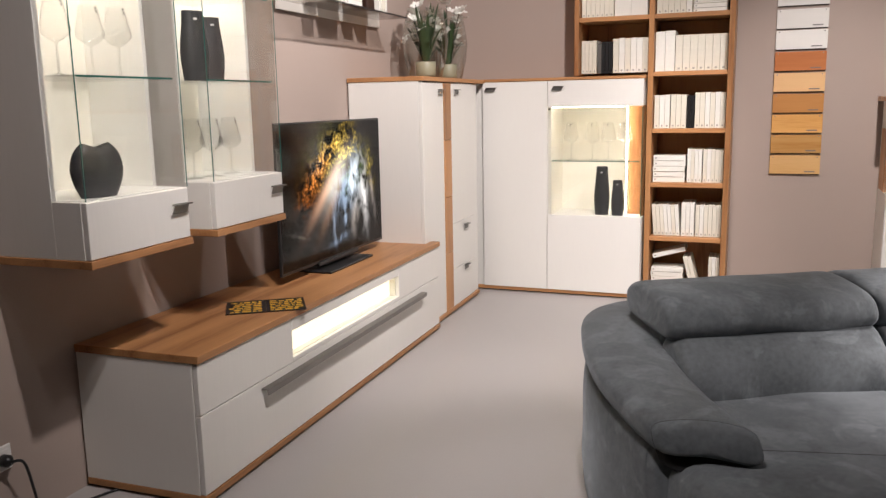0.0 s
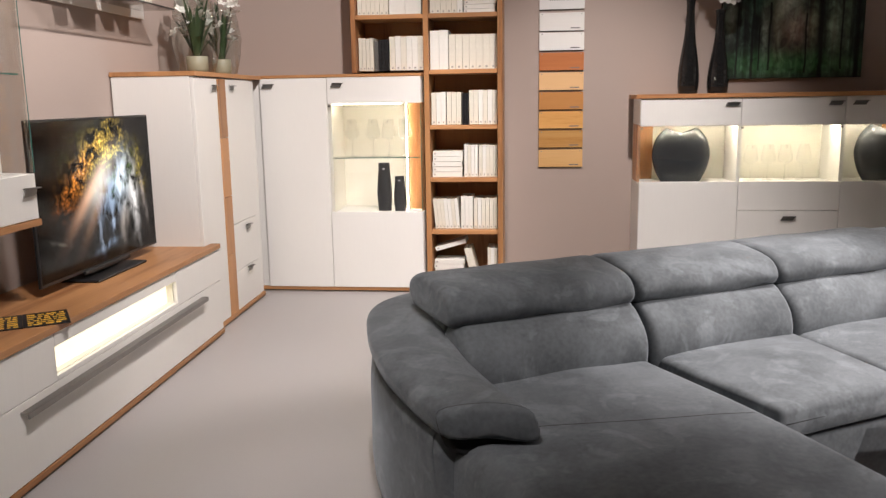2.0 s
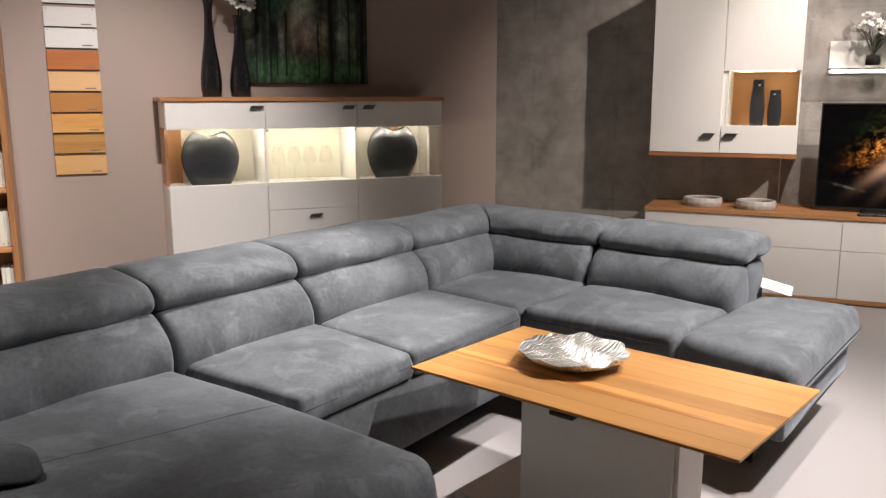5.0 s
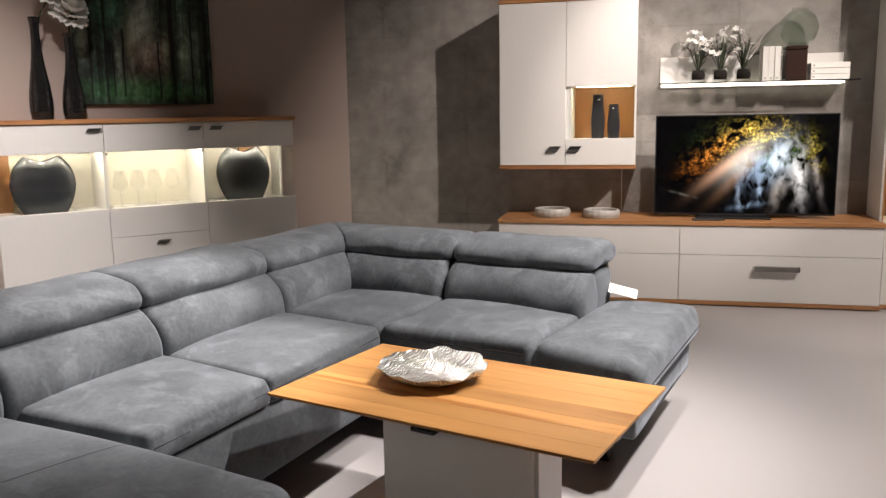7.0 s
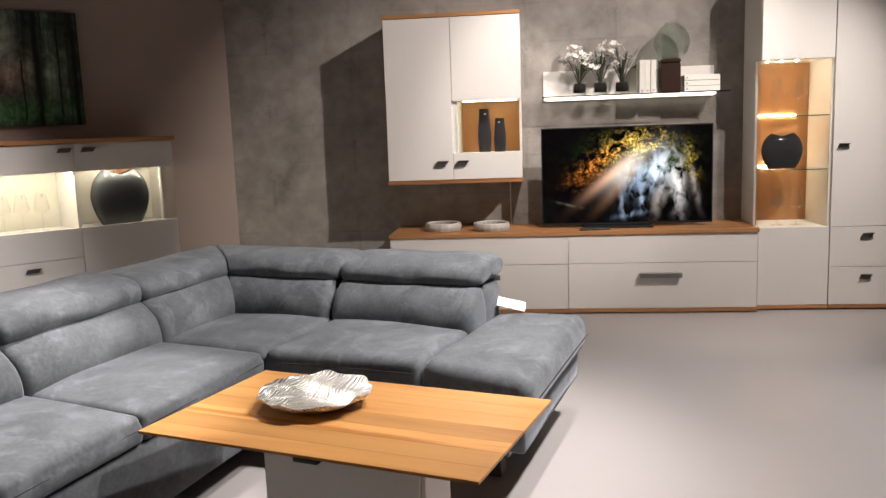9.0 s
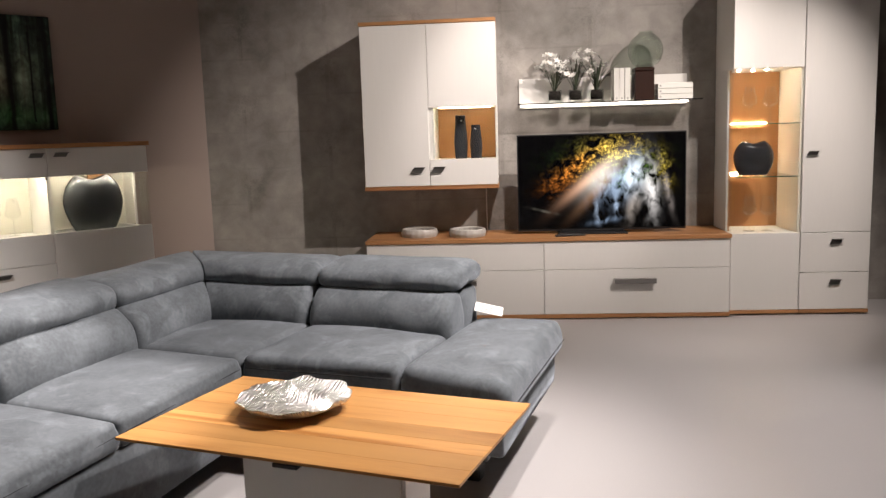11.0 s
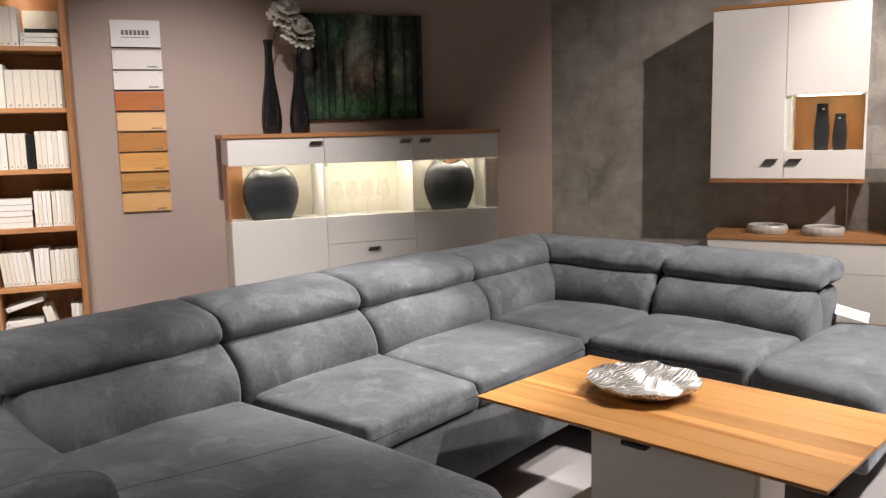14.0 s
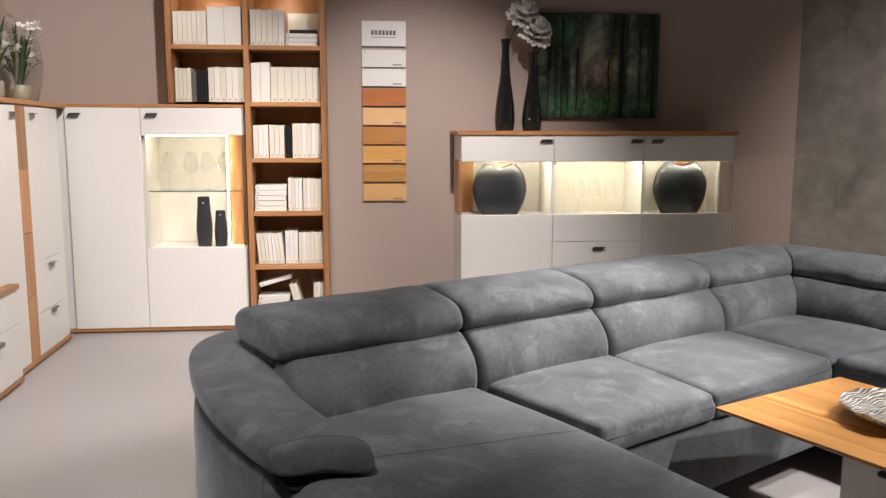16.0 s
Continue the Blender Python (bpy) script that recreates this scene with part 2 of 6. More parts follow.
def screen_picture():
    """A lit screen showing a forest waterfall: dark wood, amber leaves, sun shafts and white water. Unit: half of the width."""
    m = bpy.data.materials.new("screen_picture")
    m.use_nodes = True
    k = Nodes(m)
    b = m.node_tree.nodes["Principled BSDF"]
    b.inputs["Base Color"].default_value = (0.005, 0.005, 0.006, 1)
    b.inputs["Roughness"].default_value = 0.12
    leaf = k.math("POWER", k.noise(30, detail=6, distort=0.5), 4.2)
    rough = k.noise(8, (1.3, 1, 0.8), detail=8, distort=0.5)
    sharp = k.math("MULTIPLY", k.math("SUBTRACT", rough, 0.38, True), 4.5, True)
    bough = k.math("MULTIPLY", k.math("SUBTRACT", k.noise(6.5, (1, 1, 1.3), 8, 0.9), 0.43, True), 7.0, True)
    leaf = k.math("MULTIPLY", leaf, bough)
    c = k.tint(k.math("MULTIPLY", leaf, 0.5), (0.10, 0.10, 0.05))
    for x, z, rx, rz, turn, col, p in (
        (-0.28, 0.22, 0.34, 0.09, 30, (1.7, 0.50, 0.06), leaf), (-0.48, 0.0, 0.22, 0.10, 32, (0.8, 0.22, 0.03), leaf), (0.25, 0.44, 0.22, 0.17, 0, (2.2, 1.5, 0.25), leaf),
        (-0.05, 0.36, 0.22, 0.12, 0, (0.8, 0.55, 0.1), leaf), (0.10, 0.22, 0.5, 0.2, 0, (0.10, 0.28, 0.06), leaf), (0.75, 0.15, 0.08, 0.2, 10, (1.0, 0.7, 0.1), leaf)):
        c = k.tint(k.math("MULTIPLY", k.blob(x, z, rx, rz, turn), k.math("MULTIPLY", p, 8.0)), col, c)
    for x, z, rx, rz, turn, col, p in (
        (-0.22, -0.02, 0.42, 0.06, 41, (0.95, 0.50, 0.30), None), (0.02, 0.10, 0.30, 0.10, 43, (0.80, 0.74, 0.66), None), (-0.1, -0.15, 0.4, 0.06, 47, (0.28, 0.14, 0.07), None)):
        c = k.tint(k.math("MULTIPLY", k.blob(x, z, rx, rz, turn), 0.8), col, c)
    for x, z, rx, rz, turn, col in (
        (0.40, 0.10, 0.11, 0.20, -8, (1.1, 1.2, 1.3)), (0.60, -0.12, 0.075, 0.34, 4, (1.7, 1.6, 1.55)), (0.78, -0.10, 0.035, 0.3, 14, (0.85, 0.72, 0.66)), (0.38, -0.30, 0.07, 0.2, -16, (0.5, 0.42, 0.36)),
        (0.20, -0.02, 0.26, 0.18, 40, (0.35, 0.45, 0.62)), (-0.05, -0.38, 0.03, 0.13, 8, (0.65, 0.78, 1.0)), (0.18, -0.30, 0.025, 0.10, 0, (0.6, 0.75, 1.0)), (0.05, -0.47, 0.16, 0.03, 10, (0.45, 0.6, 0.85)), (-0.72, -0.33, 0.16, 0.014, -14, (0.55, 0.5, 0.4))):
        c = k.tint(k.math("MULTIPLY", k.blob(x, z, rx, rz, turn), sharp), col, c)
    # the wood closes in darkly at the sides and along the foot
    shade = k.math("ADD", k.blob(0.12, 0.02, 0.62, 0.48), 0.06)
    fade = m.node_tree.nodes.new("ShaderNodeVectorMath")
    fade.operation = "SCALE"
    m.node_tree.links.new(c, fade.inputs[0])
    m.node_tree.links.new(shade, fade.inputs["Scale"])
    m.node_tree.links.new(fade.outputs[0], b.inputs["Emission Color"])
    b.inputs["Emission Strength"].default_value = 0.92
    return m


def forest_painting():
    """A matt canvas: dark green wood of upright stems with a pale glade. Unit: metres from the middle."""
    m = bpy.data.materials.new("forest_canvas")
    m.use_nodes = True
    k = Nodes(m)
    b = m.node_tree.nodes["Principled BSDF"]
    b.inputs["Roughness"].default_value = 0.7
    stems = k.noise(9, (1.6, 1, 0.10), 5, 0.3)
    thin = k.noise(40, (1.2, 1, 0.05), 3, 0.2)
    dabs = k.noise(24, (1, 1, 0.7), 5, 0.8)
    light = k.math("MULTIPLY", k.math("SUBTRACT", stems, 0.40, True), 4.0, True)
    dark = k.math("MULTIPLY", k.math("SUBTRACT", thin, 0.36, True), 5.0, True)
    lit = k.math("MULTIPLY", k.math("MULTIPLY", light, dark), k.math("MULTIPLY", k.math("POWER", dabs, 2.0), 3.0))
    c = k.tint(lit, (0.075, 0.13, 0.095), k.tint(k.math("POWER", dabs, 3.0), (0.04, 0.070, 0.052)))
    for x, z, rx, rz, col in ((0.0, 0.19, 0.055, 0.17, (0.34, 0.40, 0.33)), (-0.05, 0.10, 0.04, 0.08, (0.30, 0.33, 0.29)), (0.01, -0.05, 0.075, 0.10, (0.46, 0.34, 0.29)), (-0.09, 0.02, 0.04, 0.20, (0.26, 0.27, 0.20)),
                              (-0.17, -0.04, 0.022, 0.16, (0.26, 0.30, 0.25)), (-0.38, 0.06, 0.03, 0.12, (0.24, 0.28, 0.24)), (0.245, -0.03, 0.035, 0.18, (0.24, 0.30, 0.22)), (0.12, -0.02, 0.03, 0.12, (0.20, 0.20, 0.13)),
                              (-0.2, 0.22, 0.10, 0.10, (0.03, 0.13, 0.08)), (0.32, -0.05, 0.03, 0.2, (0.12, 0.17, 0.12)), (0.0, -0.26, 0.36, 0.07, (0.05, 0.20, 0.06))):
        c = k.tint(k.math("MULTIPLY", k.blob(x, z, rx, rz), k.math("POWER", dabs, 1.3)), [2.1 * v for v in col], c)
    # black stems before the glade
    bend = k.math("MULTIPLY", k.math("SUBTRACT", k.noise(5, (0.4, 1, 1), 3), 0.5), 0.03)
    keep = None
    for x, half, low, high in ((-0.245, 0.008, -0.4, 0.4), (0.172, 0.013, -0.4, 0.4), (0.388, 0.012, -0.4, 0.4), (0.297, 0.005, -0.3, 0.25), (-0.14, 0.006, -0.3, 0.12), (0.08, 0.005, -0.32, 0.05), (-0.34, 0.005, -0.4, 0.2), (-0.2, 0.004, -0.3, -0.02)):
        off = k.math("ABSOLUTE", k.math("ADD", k.math("SUBTRACT", k.axis(0), x), bend))
        stem = k.math("MULTIPLY", k.math("SUBTRACT", 1.6, k.math("DIVIDE", off, half), True), k.math("MULTIPLY", k.math("GREATER_THAN", k.axis(2), low), k.math("LESS_THAN", k.axis(2), high)))
        left = k.math("SUBTRACT", 1.0, k.math("MULTIPLY", stem, 0.88), True)
        keep = left if keep is None else k.math("MULTIPLY", keep, left)
    dim = m.node_tree.nodes.new("ShaderNodeVectorMath")
    dim.operation = "SCALE"
    m.node_tree.links.new(c, dim.inputs[0])
    m.node_tree.links.new(keep, dim.inputs["Scale"])
    c = dim.outputs[0]
    m.node_tree.links.new(c, b.inputs["Base Color"])
    bp = m.node_tree.nodes.new("ShaderNodeBump")
    bp.inputs["Strength"].default_value, bp.inputs["Distance"].default_value = 0.3, 0.002
    m.node_tree.links.new(dabs, bp.inputs["Height"])
    m.node_tree.links.new(bp.outputs["Normal"], b.inputs["Normal"])
    return m


def concrete_paper():
    """Wallpaper with the look of cast concrete: clouds, pale worn patches and faint cracks in courses."""
    m = bpy.data.materials.new("concrete_wallpaper")
    m.use_nodes = True
    k = Nodes(m)
    b = m.node_tree.nodes["Principled BSDF"]
    b.inputs["Roughness"].default_value = 0.8
    cloud, mottle, grit = k.noise(1.8, (1, 1, 1.2), 5, 0.6), k.noise(9, (1, 1, 1), 6, 0.3), k.noise(120, (1, 1, 1), 3)
    v = k.math("ADD", k.math("MULTIPLY", cloud, 0.30), k.math("ADD", k.math("MULTIPLY", mottle, 0.26), k.math("MULTIPLY", grit, 0.08)))
    vn = m.node_tree.nodes.new("ShaderNodeTexBrick")
    mp = m.node_tree.nodes.new("ShaderNodeMapping")
    mp.inputs["Rotation"].default_value = (radians(90), 0, 0)
    m.node_tree.links.new(k.co, mp.inputs[0])
    m.node_tree.links.new(mp.outputs[0], vn.inputs["Vector"])
    vn.inputs["Scale"].default_value, vn.inputs["Brick Width"].default_value, vn.inputs["Row Height"].default_value = 1.0, 0.62, 0.26
    vn.inputs["Mortar Size"].default_value, vn.inputs["Mortar Smooth"].default_value = 0.012, 1.0
    # faint printed trees in staggered columns
    col = k.math("DIVIDE", k.axis(0), 0.62)
    stag = k.math("MULTIPLY", k.math("MODULO", k.math("ABSOLUTE", k.math("FLOOR", col)), 2.0), 0.5)
    u = k.math("SUBTRACT", k.math("FRACT", col), 0.5)
    w = k.math("FRACT", k.math("ADD", k.math("DIVIDE", k.axis(2), 0.56), stag))
    crown = k.math("EXPONENT", k.math("MULTIPLY", k.math("ADD", k.math("POWER", k.math("ABSOLUTE", k.math("DIVIDE", u, 0.20)), 2.0), k.math("POWER", k.math("ABSOLUTE", k.math("DIVIDE", k.math("SUBTRACT", w, 0.62), 0.24)), 2.0)), -1.0))
    twig = k.math("MULTIPLY", k.math("SUBTRACT", k.noise(46, (1, 1, 1), 5, 1.5), 0.48, True), 6.0, True)
    trunk = k.math("MULTIPLY", k.math("LESS_THAN", k.math("ABSOLUTE", k.math("ADD", u, k.math("MULTIPLY", k.noise(9), 0.03))), 0.02), k.math("MULTIPLY", k.math("GREATER_THAN", w, 0.18), k.math("LESS_THAN", w, 0.62)))
    tree = k.math("ADD", k.math("MULTIPLY", crown, twig), k.math("MULTIPLY", trunk, 0.5))
    seam = k.math("MULTIPLY", vn.outputs["Fac"], k.math("MULTIPLY", k.math("SUBTRACT", k.noise(4.5, detail=5), 0.47, True), 5.0, True))
    v = k.math("ADD", v, k.math("ADD", k.math("MULTIPLY", seam, -0.05), k.math("MULTIPLY", tree, -0.055)))
    c = k.tint(k.math("MULTIPLY", k.math("SUBTRACT", v, 0.02), 1.0), (1.0, 0.93, 0.85))
    m.node_tree.links.new(c, b.inputs["Base Color"])
    bp = m.node_tree.nodes.new("ShaderNodeBump")
    bp.inputs["Strength"].default_value, bp.inputs["Distance"].default_value = 0.2, 0.003
    m.node_tree.links.new(mottle, bp.inputs["Height"])
    m.node_tree.links.new(bp.outputs["Normal"], b.inputs["Normal"])
    return m


WHITE = material("white_lacquer", (0.76, 0.745, 0.71), 0.42, bump=0.08, scale=160, vary=0.02, stretch=(1, 1, 0.05))
WOOD = wood("core_beech", (0.50, 0.25, 0.105), (0.27, 0.115, 0.045))
WOOD_UP = wood("core_beech_upright", (0.50, 0.25, 0.105), (0.27, 0.115, 0.045), "z")
TABLE_WOOD = wood("table_beech", (0.55, 0.285, 0.095), (0.34, 0.145, 0.040), "x", 1.5, 0.30)
CREAM = material("cream_back_panel", (0.79, 0.76, 0.68), 0.5, vary=0.02)
FABRIC = velour("grey_velour", (0.086, 0.095, 0.102), (0.148, 0.162, 0.174))
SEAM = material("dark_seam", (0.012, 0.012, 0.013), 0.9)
FLOOR = material("grey_floor", (0.37, 0.352, 0.345), 0.40, bump=0.03, scale=160, vary=0.04, coarse=0.9)
TAUPE = material("taupe_paint", (0.40, 0.325, 0.285), 0.85, bump=0.15, scale=160, vary=0.02)
CONCRETE = concrete_paper()
CEIL = material("ceiling_paint", (0.5, 0.48, 0.46), 0.9)
BLACK = material("black_plastic", (0.012, 0.012, 0.013), 0.35)
PLINTH = material("dark_plinth", (0.02, 0.016, 0.014), 0.7)
STEEL = material("brushed_steel", (0.30, 0.29, 0.28), 0.38, metal=1.0, scale=200, vary=0.08, stretch=(0.05, 1, 1))
HANDLE = material("grey_metal_handle", (0.20, 0.195, 0.185), 0.42, metal=0.85, vary=0.05)
CERAMIC = material("dark_glazed_ceramic", (0.034, 0.036, 0.040), 0.10, vary=0.2, scale=30, spec=0.3)
CERAMIC_MATT = material("dark_matt_ceramic", (0.030, 0.030, 0.032), 0.55, bump=0.3, scale=120, vary=0.15)
DARK_GLASS = material("dark_smoked_glass", (0.012, 0.012, 0.012), 0.06, vary=0.2, scale=14)
PANE = thin_glass("clear_pane", (0.985, 0.992, 0.988), 0.8)
SHELF_GLASS = thin_glass("smoked_shelf_glass", (0.80, 0.79, 0.78), 1.0, 0.06)
SMOKED = thin_glass("smoked_pane", (0.84, 0.83, 0.81), 1.0)
EDGE = material("green_glass_edge", (0.02, 0.12, 0.10), 0.1, vary=0.05)
CRYSTAL = thin_glass("wine_glass", (0.974, 0.976, 0.971), 1.3, 0.05, 2.8, 0.14)
VASE_GLASS = thin_glass("vase_glass", (0.90, 0.925, 0.91), 1.5, 0.07, 2.5)
GREEN_GLASS = thin_glass("green_tinted_glass", (0.80, 0.85, 0.81), 1.1, 0.07, 2.5)
GLOW_PANEL = glowing("backlit_panel", (1.0, 0.86, 0.60), 1.15)
LED = glowing("led_strip", (1.0, 0.90, 0.72), 36.0)
LED_DOT = glowing("led_dots", (1.0, 0.88, 0.68), 430.0)
LED_BRIGHT = glowing("led_strip_bright", (1.0, 0.84, 0.56), 75.0)
LED_WHITE = glowing("led_strip_cool", (1.0, 0.92, 0.80), 40.0)
LED_VITRINE = glowing("led_strip_vitrine", (1.0, 0.92, 0.81), 85.0)
LED_SOFT = glowing("led_profile", (1.0, 0.90, 0.76), 6.5)
PAPER = material("white_paper", (0.72, 0.71, 0.66), 0.75, vary=0.05, scale=60)
PAGES = material("cream_spine", (0.66, 0.63, 0.54), 0.75, vary=0.06, scale=60)
INK = material("grey_print", (0.16, 0.155, 0.15), 0.7)
PALE_INK = material("pale_grey_print", (0.33, 0.32, 0.29), 0.7)
GOLD_PRINT = material("yellow_print", (0.75, 0.42, 0.05), 0.5)
SILVER = ribbed_silver("hammered_silver", (0.88, 0.86, 0.82))
PETAL = material("white_petals", (0.80, 0.79, 0.74), 0.6, vary=0.05)
LEAF = material("green_leaves", (0.045, 0.075, 0.03), 0.5, vary=0.3)
STEM = material("dark_stems", (0.035, 0.045, 0.022), 0.6, vary=0.3)
SOIL = material("dark_soil", (0.02, 0.015, 0.012), 0.95, bump=0.8, scale=90, vary=0.4)
POT = material("beige_ceramic_pot", (0.40, 0.37, 0.27), 0.4, vary=0.08)
BROWN = material("brown_leather_box", (0.024, 0.008, 0.004), 0.35, bump=0.2, vary=0.2)
RIBBED = material("grey_frosted_bowl", (0.42, 0.40, 0.37), 0.3, vary=0.12)
PLASTIC = material("white_plastic", (0.75, 0.74, 0.72), 0.35, vary=0.02)
SCREEN = screen_picture()
CANVAS = forest_painting()


# ---- builders ----
ORIGIN = {}


def holder(name, F, at, label, category, group="", kind=""):
    """An Empty at the base of a thing, at the point at of a wall's frame F; its parts are given in that frame."""
    ob = new(name)
    ob.empty_display_size = 0.05
    ob.matrix_basis = F @ Matrix.Translation(at)
    ORIGIN[ob] = Vector(at)
    return tagged(ob, label, category, group, kind)


def mesh_of(bm, name, mat, smooth=False):
    me = bpy.data.meshes.new(name)
    bm.to_mesh(me)
    bm.free()
    if smooth:
        me.polygons.foreach_set("use_smooth", [True] * len(me.polygons))
    me.materials.append(mat)
    return me


def part(name, bm, mat, parent=None, label="", smooth=False):
    top = parent
    while top is not None and top not in ORIGIN:
        top = top.parent
    if top is not None:
        bmesh.ops.translate(bm, verts=bm.verts, vec=-ORIGIN[top])
    ob = new(name, mesh_of(bm, name, mat, smooth))
    ob.parent = parent
    return tagged(ob, label)


def box(x0, x1, y0, y1, z0, z1, bevel=0.0015, segments=1, bm=None):
    """A box between two corners, with softened edges."""
    own = bmesh.new()
    bmesh.ops.create_cube(own, size=1, matrix=Matrix.Translation(((x0 + x1) / 2, (y0 + y1) / 2, (z0 + z1) / 2)) @ Matrix.Diagonal((abs(x1 - x0), abs(y1 - y0), abs(z1 - z0), 1)))
    if bevel:
        bmesh.ops.bevel(own, geom=own.edges, offset=bevel, segments=segments, profile=0.5, affect="EDGES", clamp_overlap=True)
    if bm is None:
        return own
    me = bpy.data.meshes.new("tmp")
    own.to_mesh(me)
    own.free()
    bm.from_mesh(me)
    bpy.data.meshes.remove(me)
    return bm


def block(name, F, x0, x1, y0, y1, z0, z1, mat, parent=None, label="", bevel=0.0015, segments=1):
    ob = part(name, box(x0, x1, y0, y1, z0, z1, bevel, segments), mat, parent, label)
    if parent is None and F is not None:
        ob.matrix_basis = F
    return ob


# wall frames: x to the right along the wall, y into it, z up
BACK = pose(0, 0, 0)
LEFT = pose(-0.625, 2.08, 0, 0, 0, 91.55)
RIGHT = pose(4.561, 4.454, 0, 0, 0, -47.52)


# ---- shapes ----
def lathe(profile, steps=32, squash=1.0, wave=None):
    """A turned body from (radius, height) pairs; squash flattens it along y; wave(a, i) scales a ring's radius at the angle a."""
    bm = bmesh.new()
    rings = []
    for i, (r, z) in enumerate(profile):
        if r < 1e-5:
            rings.append([bm.verts.new((0, 0, z))])
        else:
            ring = []
            for k in range(steps):
                a = 2 * math.pi * k / steps
                q = r * (wave(a, i) if wave else 1)
                ring.append(bm.verts.new((q * math.cos(a), q * math.sin(a) * squash, z)))
            rings.append(ring)
    for a, b in zip(rings, rings[1:]):
        for k in range(steps):
            q = (k + 1) % steps
            if len(a) == 1 and len(b) > 1:
                bm.faces.new((a[0], b[q], b[k]))
            elif len(b) == 1 and len(a) > 1:
                bm.faces.new((a[k], a[q], b[0]))
            elif len(a) > 1:
                bm.faces.new((a[k], a[q], b[q], b[k]))
    bmesh.ops.recalc_face_normals(bm, faces=bm.faces)
    return bm


def smooth_curve(points, count, closed=False):
    """Catmull-Rom through the points, given as tuples."""
    pts = [np.array(p, float) for p in points]
    n = len(pts)
    spans = n if closed else n - 1
    out = []
    for k in range(count):
        u = k * spans / (count if closed else count - 1)
        i = min(int(u), spans - 1)
        f = u - i
        pick = (lambda j: pts[j % n]) if closed else (lambda j: pts[min(max(j, 0), n - 1)])
        p0, p1, p2, p3 = pick(i - 1), pick(i), pick(i + 1), pick(i + 2)
        out.append(0.5 * (2 * p1 + (p2 - p0) * f + (2 * p0 - 5 * p1 + 4 * p2 - p3) * f * f + (3 * p1 - p0 - 3 * p2 + p3) * f ** 3))
    return out


def tube(points, radius, steps=8, count=None, taper=None):
    """A round rod along a smooth line."""
    line = [Vector(p) for p in (smooth_curve(points, count) if count else points)]
    bm = bmesh.new()
    rings = []
    for i, p in enumerate(line):
        way = (line[min(i + 1, len(line) - 1)] - line[max(i - 1, 0)]).normalized()
        side = way.cross(Vector((0, 0, 1)) if abs(way.z) < 0.9 else Vector((1, 0, 0))).normalized()
        up = side.cross(way)
        r = radius * (taper(i / (len(line) - 1)) if taper else 1)
        rings.append([bm.verts.new(p + r * (math.cos(2 * math.pi * k / steps) * side + math.sin(2 * math.pi * k / steps) * up)) for k in range(steps)])
    for a, b in zip(rings, rings[1:]):
        for k in range(steps):
            bm.faces.new((a[k], a[(k + 1) % steps], b[(k + 1) % steps], b[k]))
    bm.faces.new(rings[0][::-1])
    bm.faces.new(rings[-1])
    bmesh.ops.recalc_face_normals(bm, faces=bm.faces)
    return bm


def merge(bm, other, m=None):
    me = bpy.data.meshes.new("tmp")
    other.to_mesh(me)
    other.free()
    if m is not None:
        me.transform(m)
    bm.from_mesh(me)
    bpy.data.meshes.remove(me)
    return bm


def moved(bm, m):
    bmesh.ops.transform(bm, matrix=m, verts=bm.verts)
    return bm


def sheared_plate(x0, x1, y0, y1, z0, z1, lean):
    """A thin plate whose upright ends slope by lean: the pull of a door."""
    bm = box(x0, x1, y0, y1, z0, z1, 0.001)
    for v in bm.verts:
        v.co.x += lean * ((v.co.z - z0) / (z1 - z0) - 0.5)
    return bm


def pull(parent, x, z, y, width=0.07, height=0.028, lean=0.016):
    """A flat slanted metal tab with a folded top edge, standing off the door."""
    bm = sheared_plate(x - width / 2, x + width / 2, y - 0.012, y - 0.009, z - height / 2, z + height / 2, lean)
    merge(bm, sheared_plate(x - width / 2 + lean / 2, x + width / 2 + lean / 2, y - 0.026, y - 0.0005, z + height / 2 - 0.004, z + height / 2, 0.0))
    return part("handle", bm, HANDLE, parent, "slanted grey metal tab handle")


def front(parent, name, x0, x1, z0, z1, y, mat=None, label="", thick=0.019):
    return part(name, box(x0 + 0.0015, x1 - 0.0015, y, y + thick, z0 + 0.0015, z1 - 0.0015, 0.0018), mat or WHITE, parent, label)


def slab(parent, name, x0, x1, y0, y1, z0, z1, mat, label="", bevel=0.0015):
    return part(name, box(x0, x1, y0, y1, z0, z1, bevel), mat, parent, label)


def pane(parent, name, x0, x1, y0, y1, z0, z1, label="clear glass pane"):
    """A glass pane with its thickness, and its green rim along the narrow faces."""
    ob = part(name, box(x0, x1, y0, y1, z0, z1, 0), PANE, parent, label)
    return ob


def glass_shelf(parent, x0, x1, y0, y1, z):
    ob = part("glass_shelf", box(x0, x1, y0 + 0.001, y1, z, z + 0.006, 0), PANE, parent, "clear glass shelf with a green edge")
    part("shelf_edge", box(x0, x1, y0 - 0.0005, y0 + 0.001, z, z + 0.006, 0), EDGE, ob)
    return ob


# ---- small things ----
WINE = [(0.0, 0.0), (0.034, 0.0), (0.033, 0.002), (0.010, 0.006), (0.004, 0.012), (0.0035, 0.09), (0.005, 0.098), (0.020, 0.106), (0.040, 0.122), (0.045, 0.132), (0.0425, 0.145), (0.034, 0.185), (0.027, 0.225)]
wine_mesh = dot_mesh = None


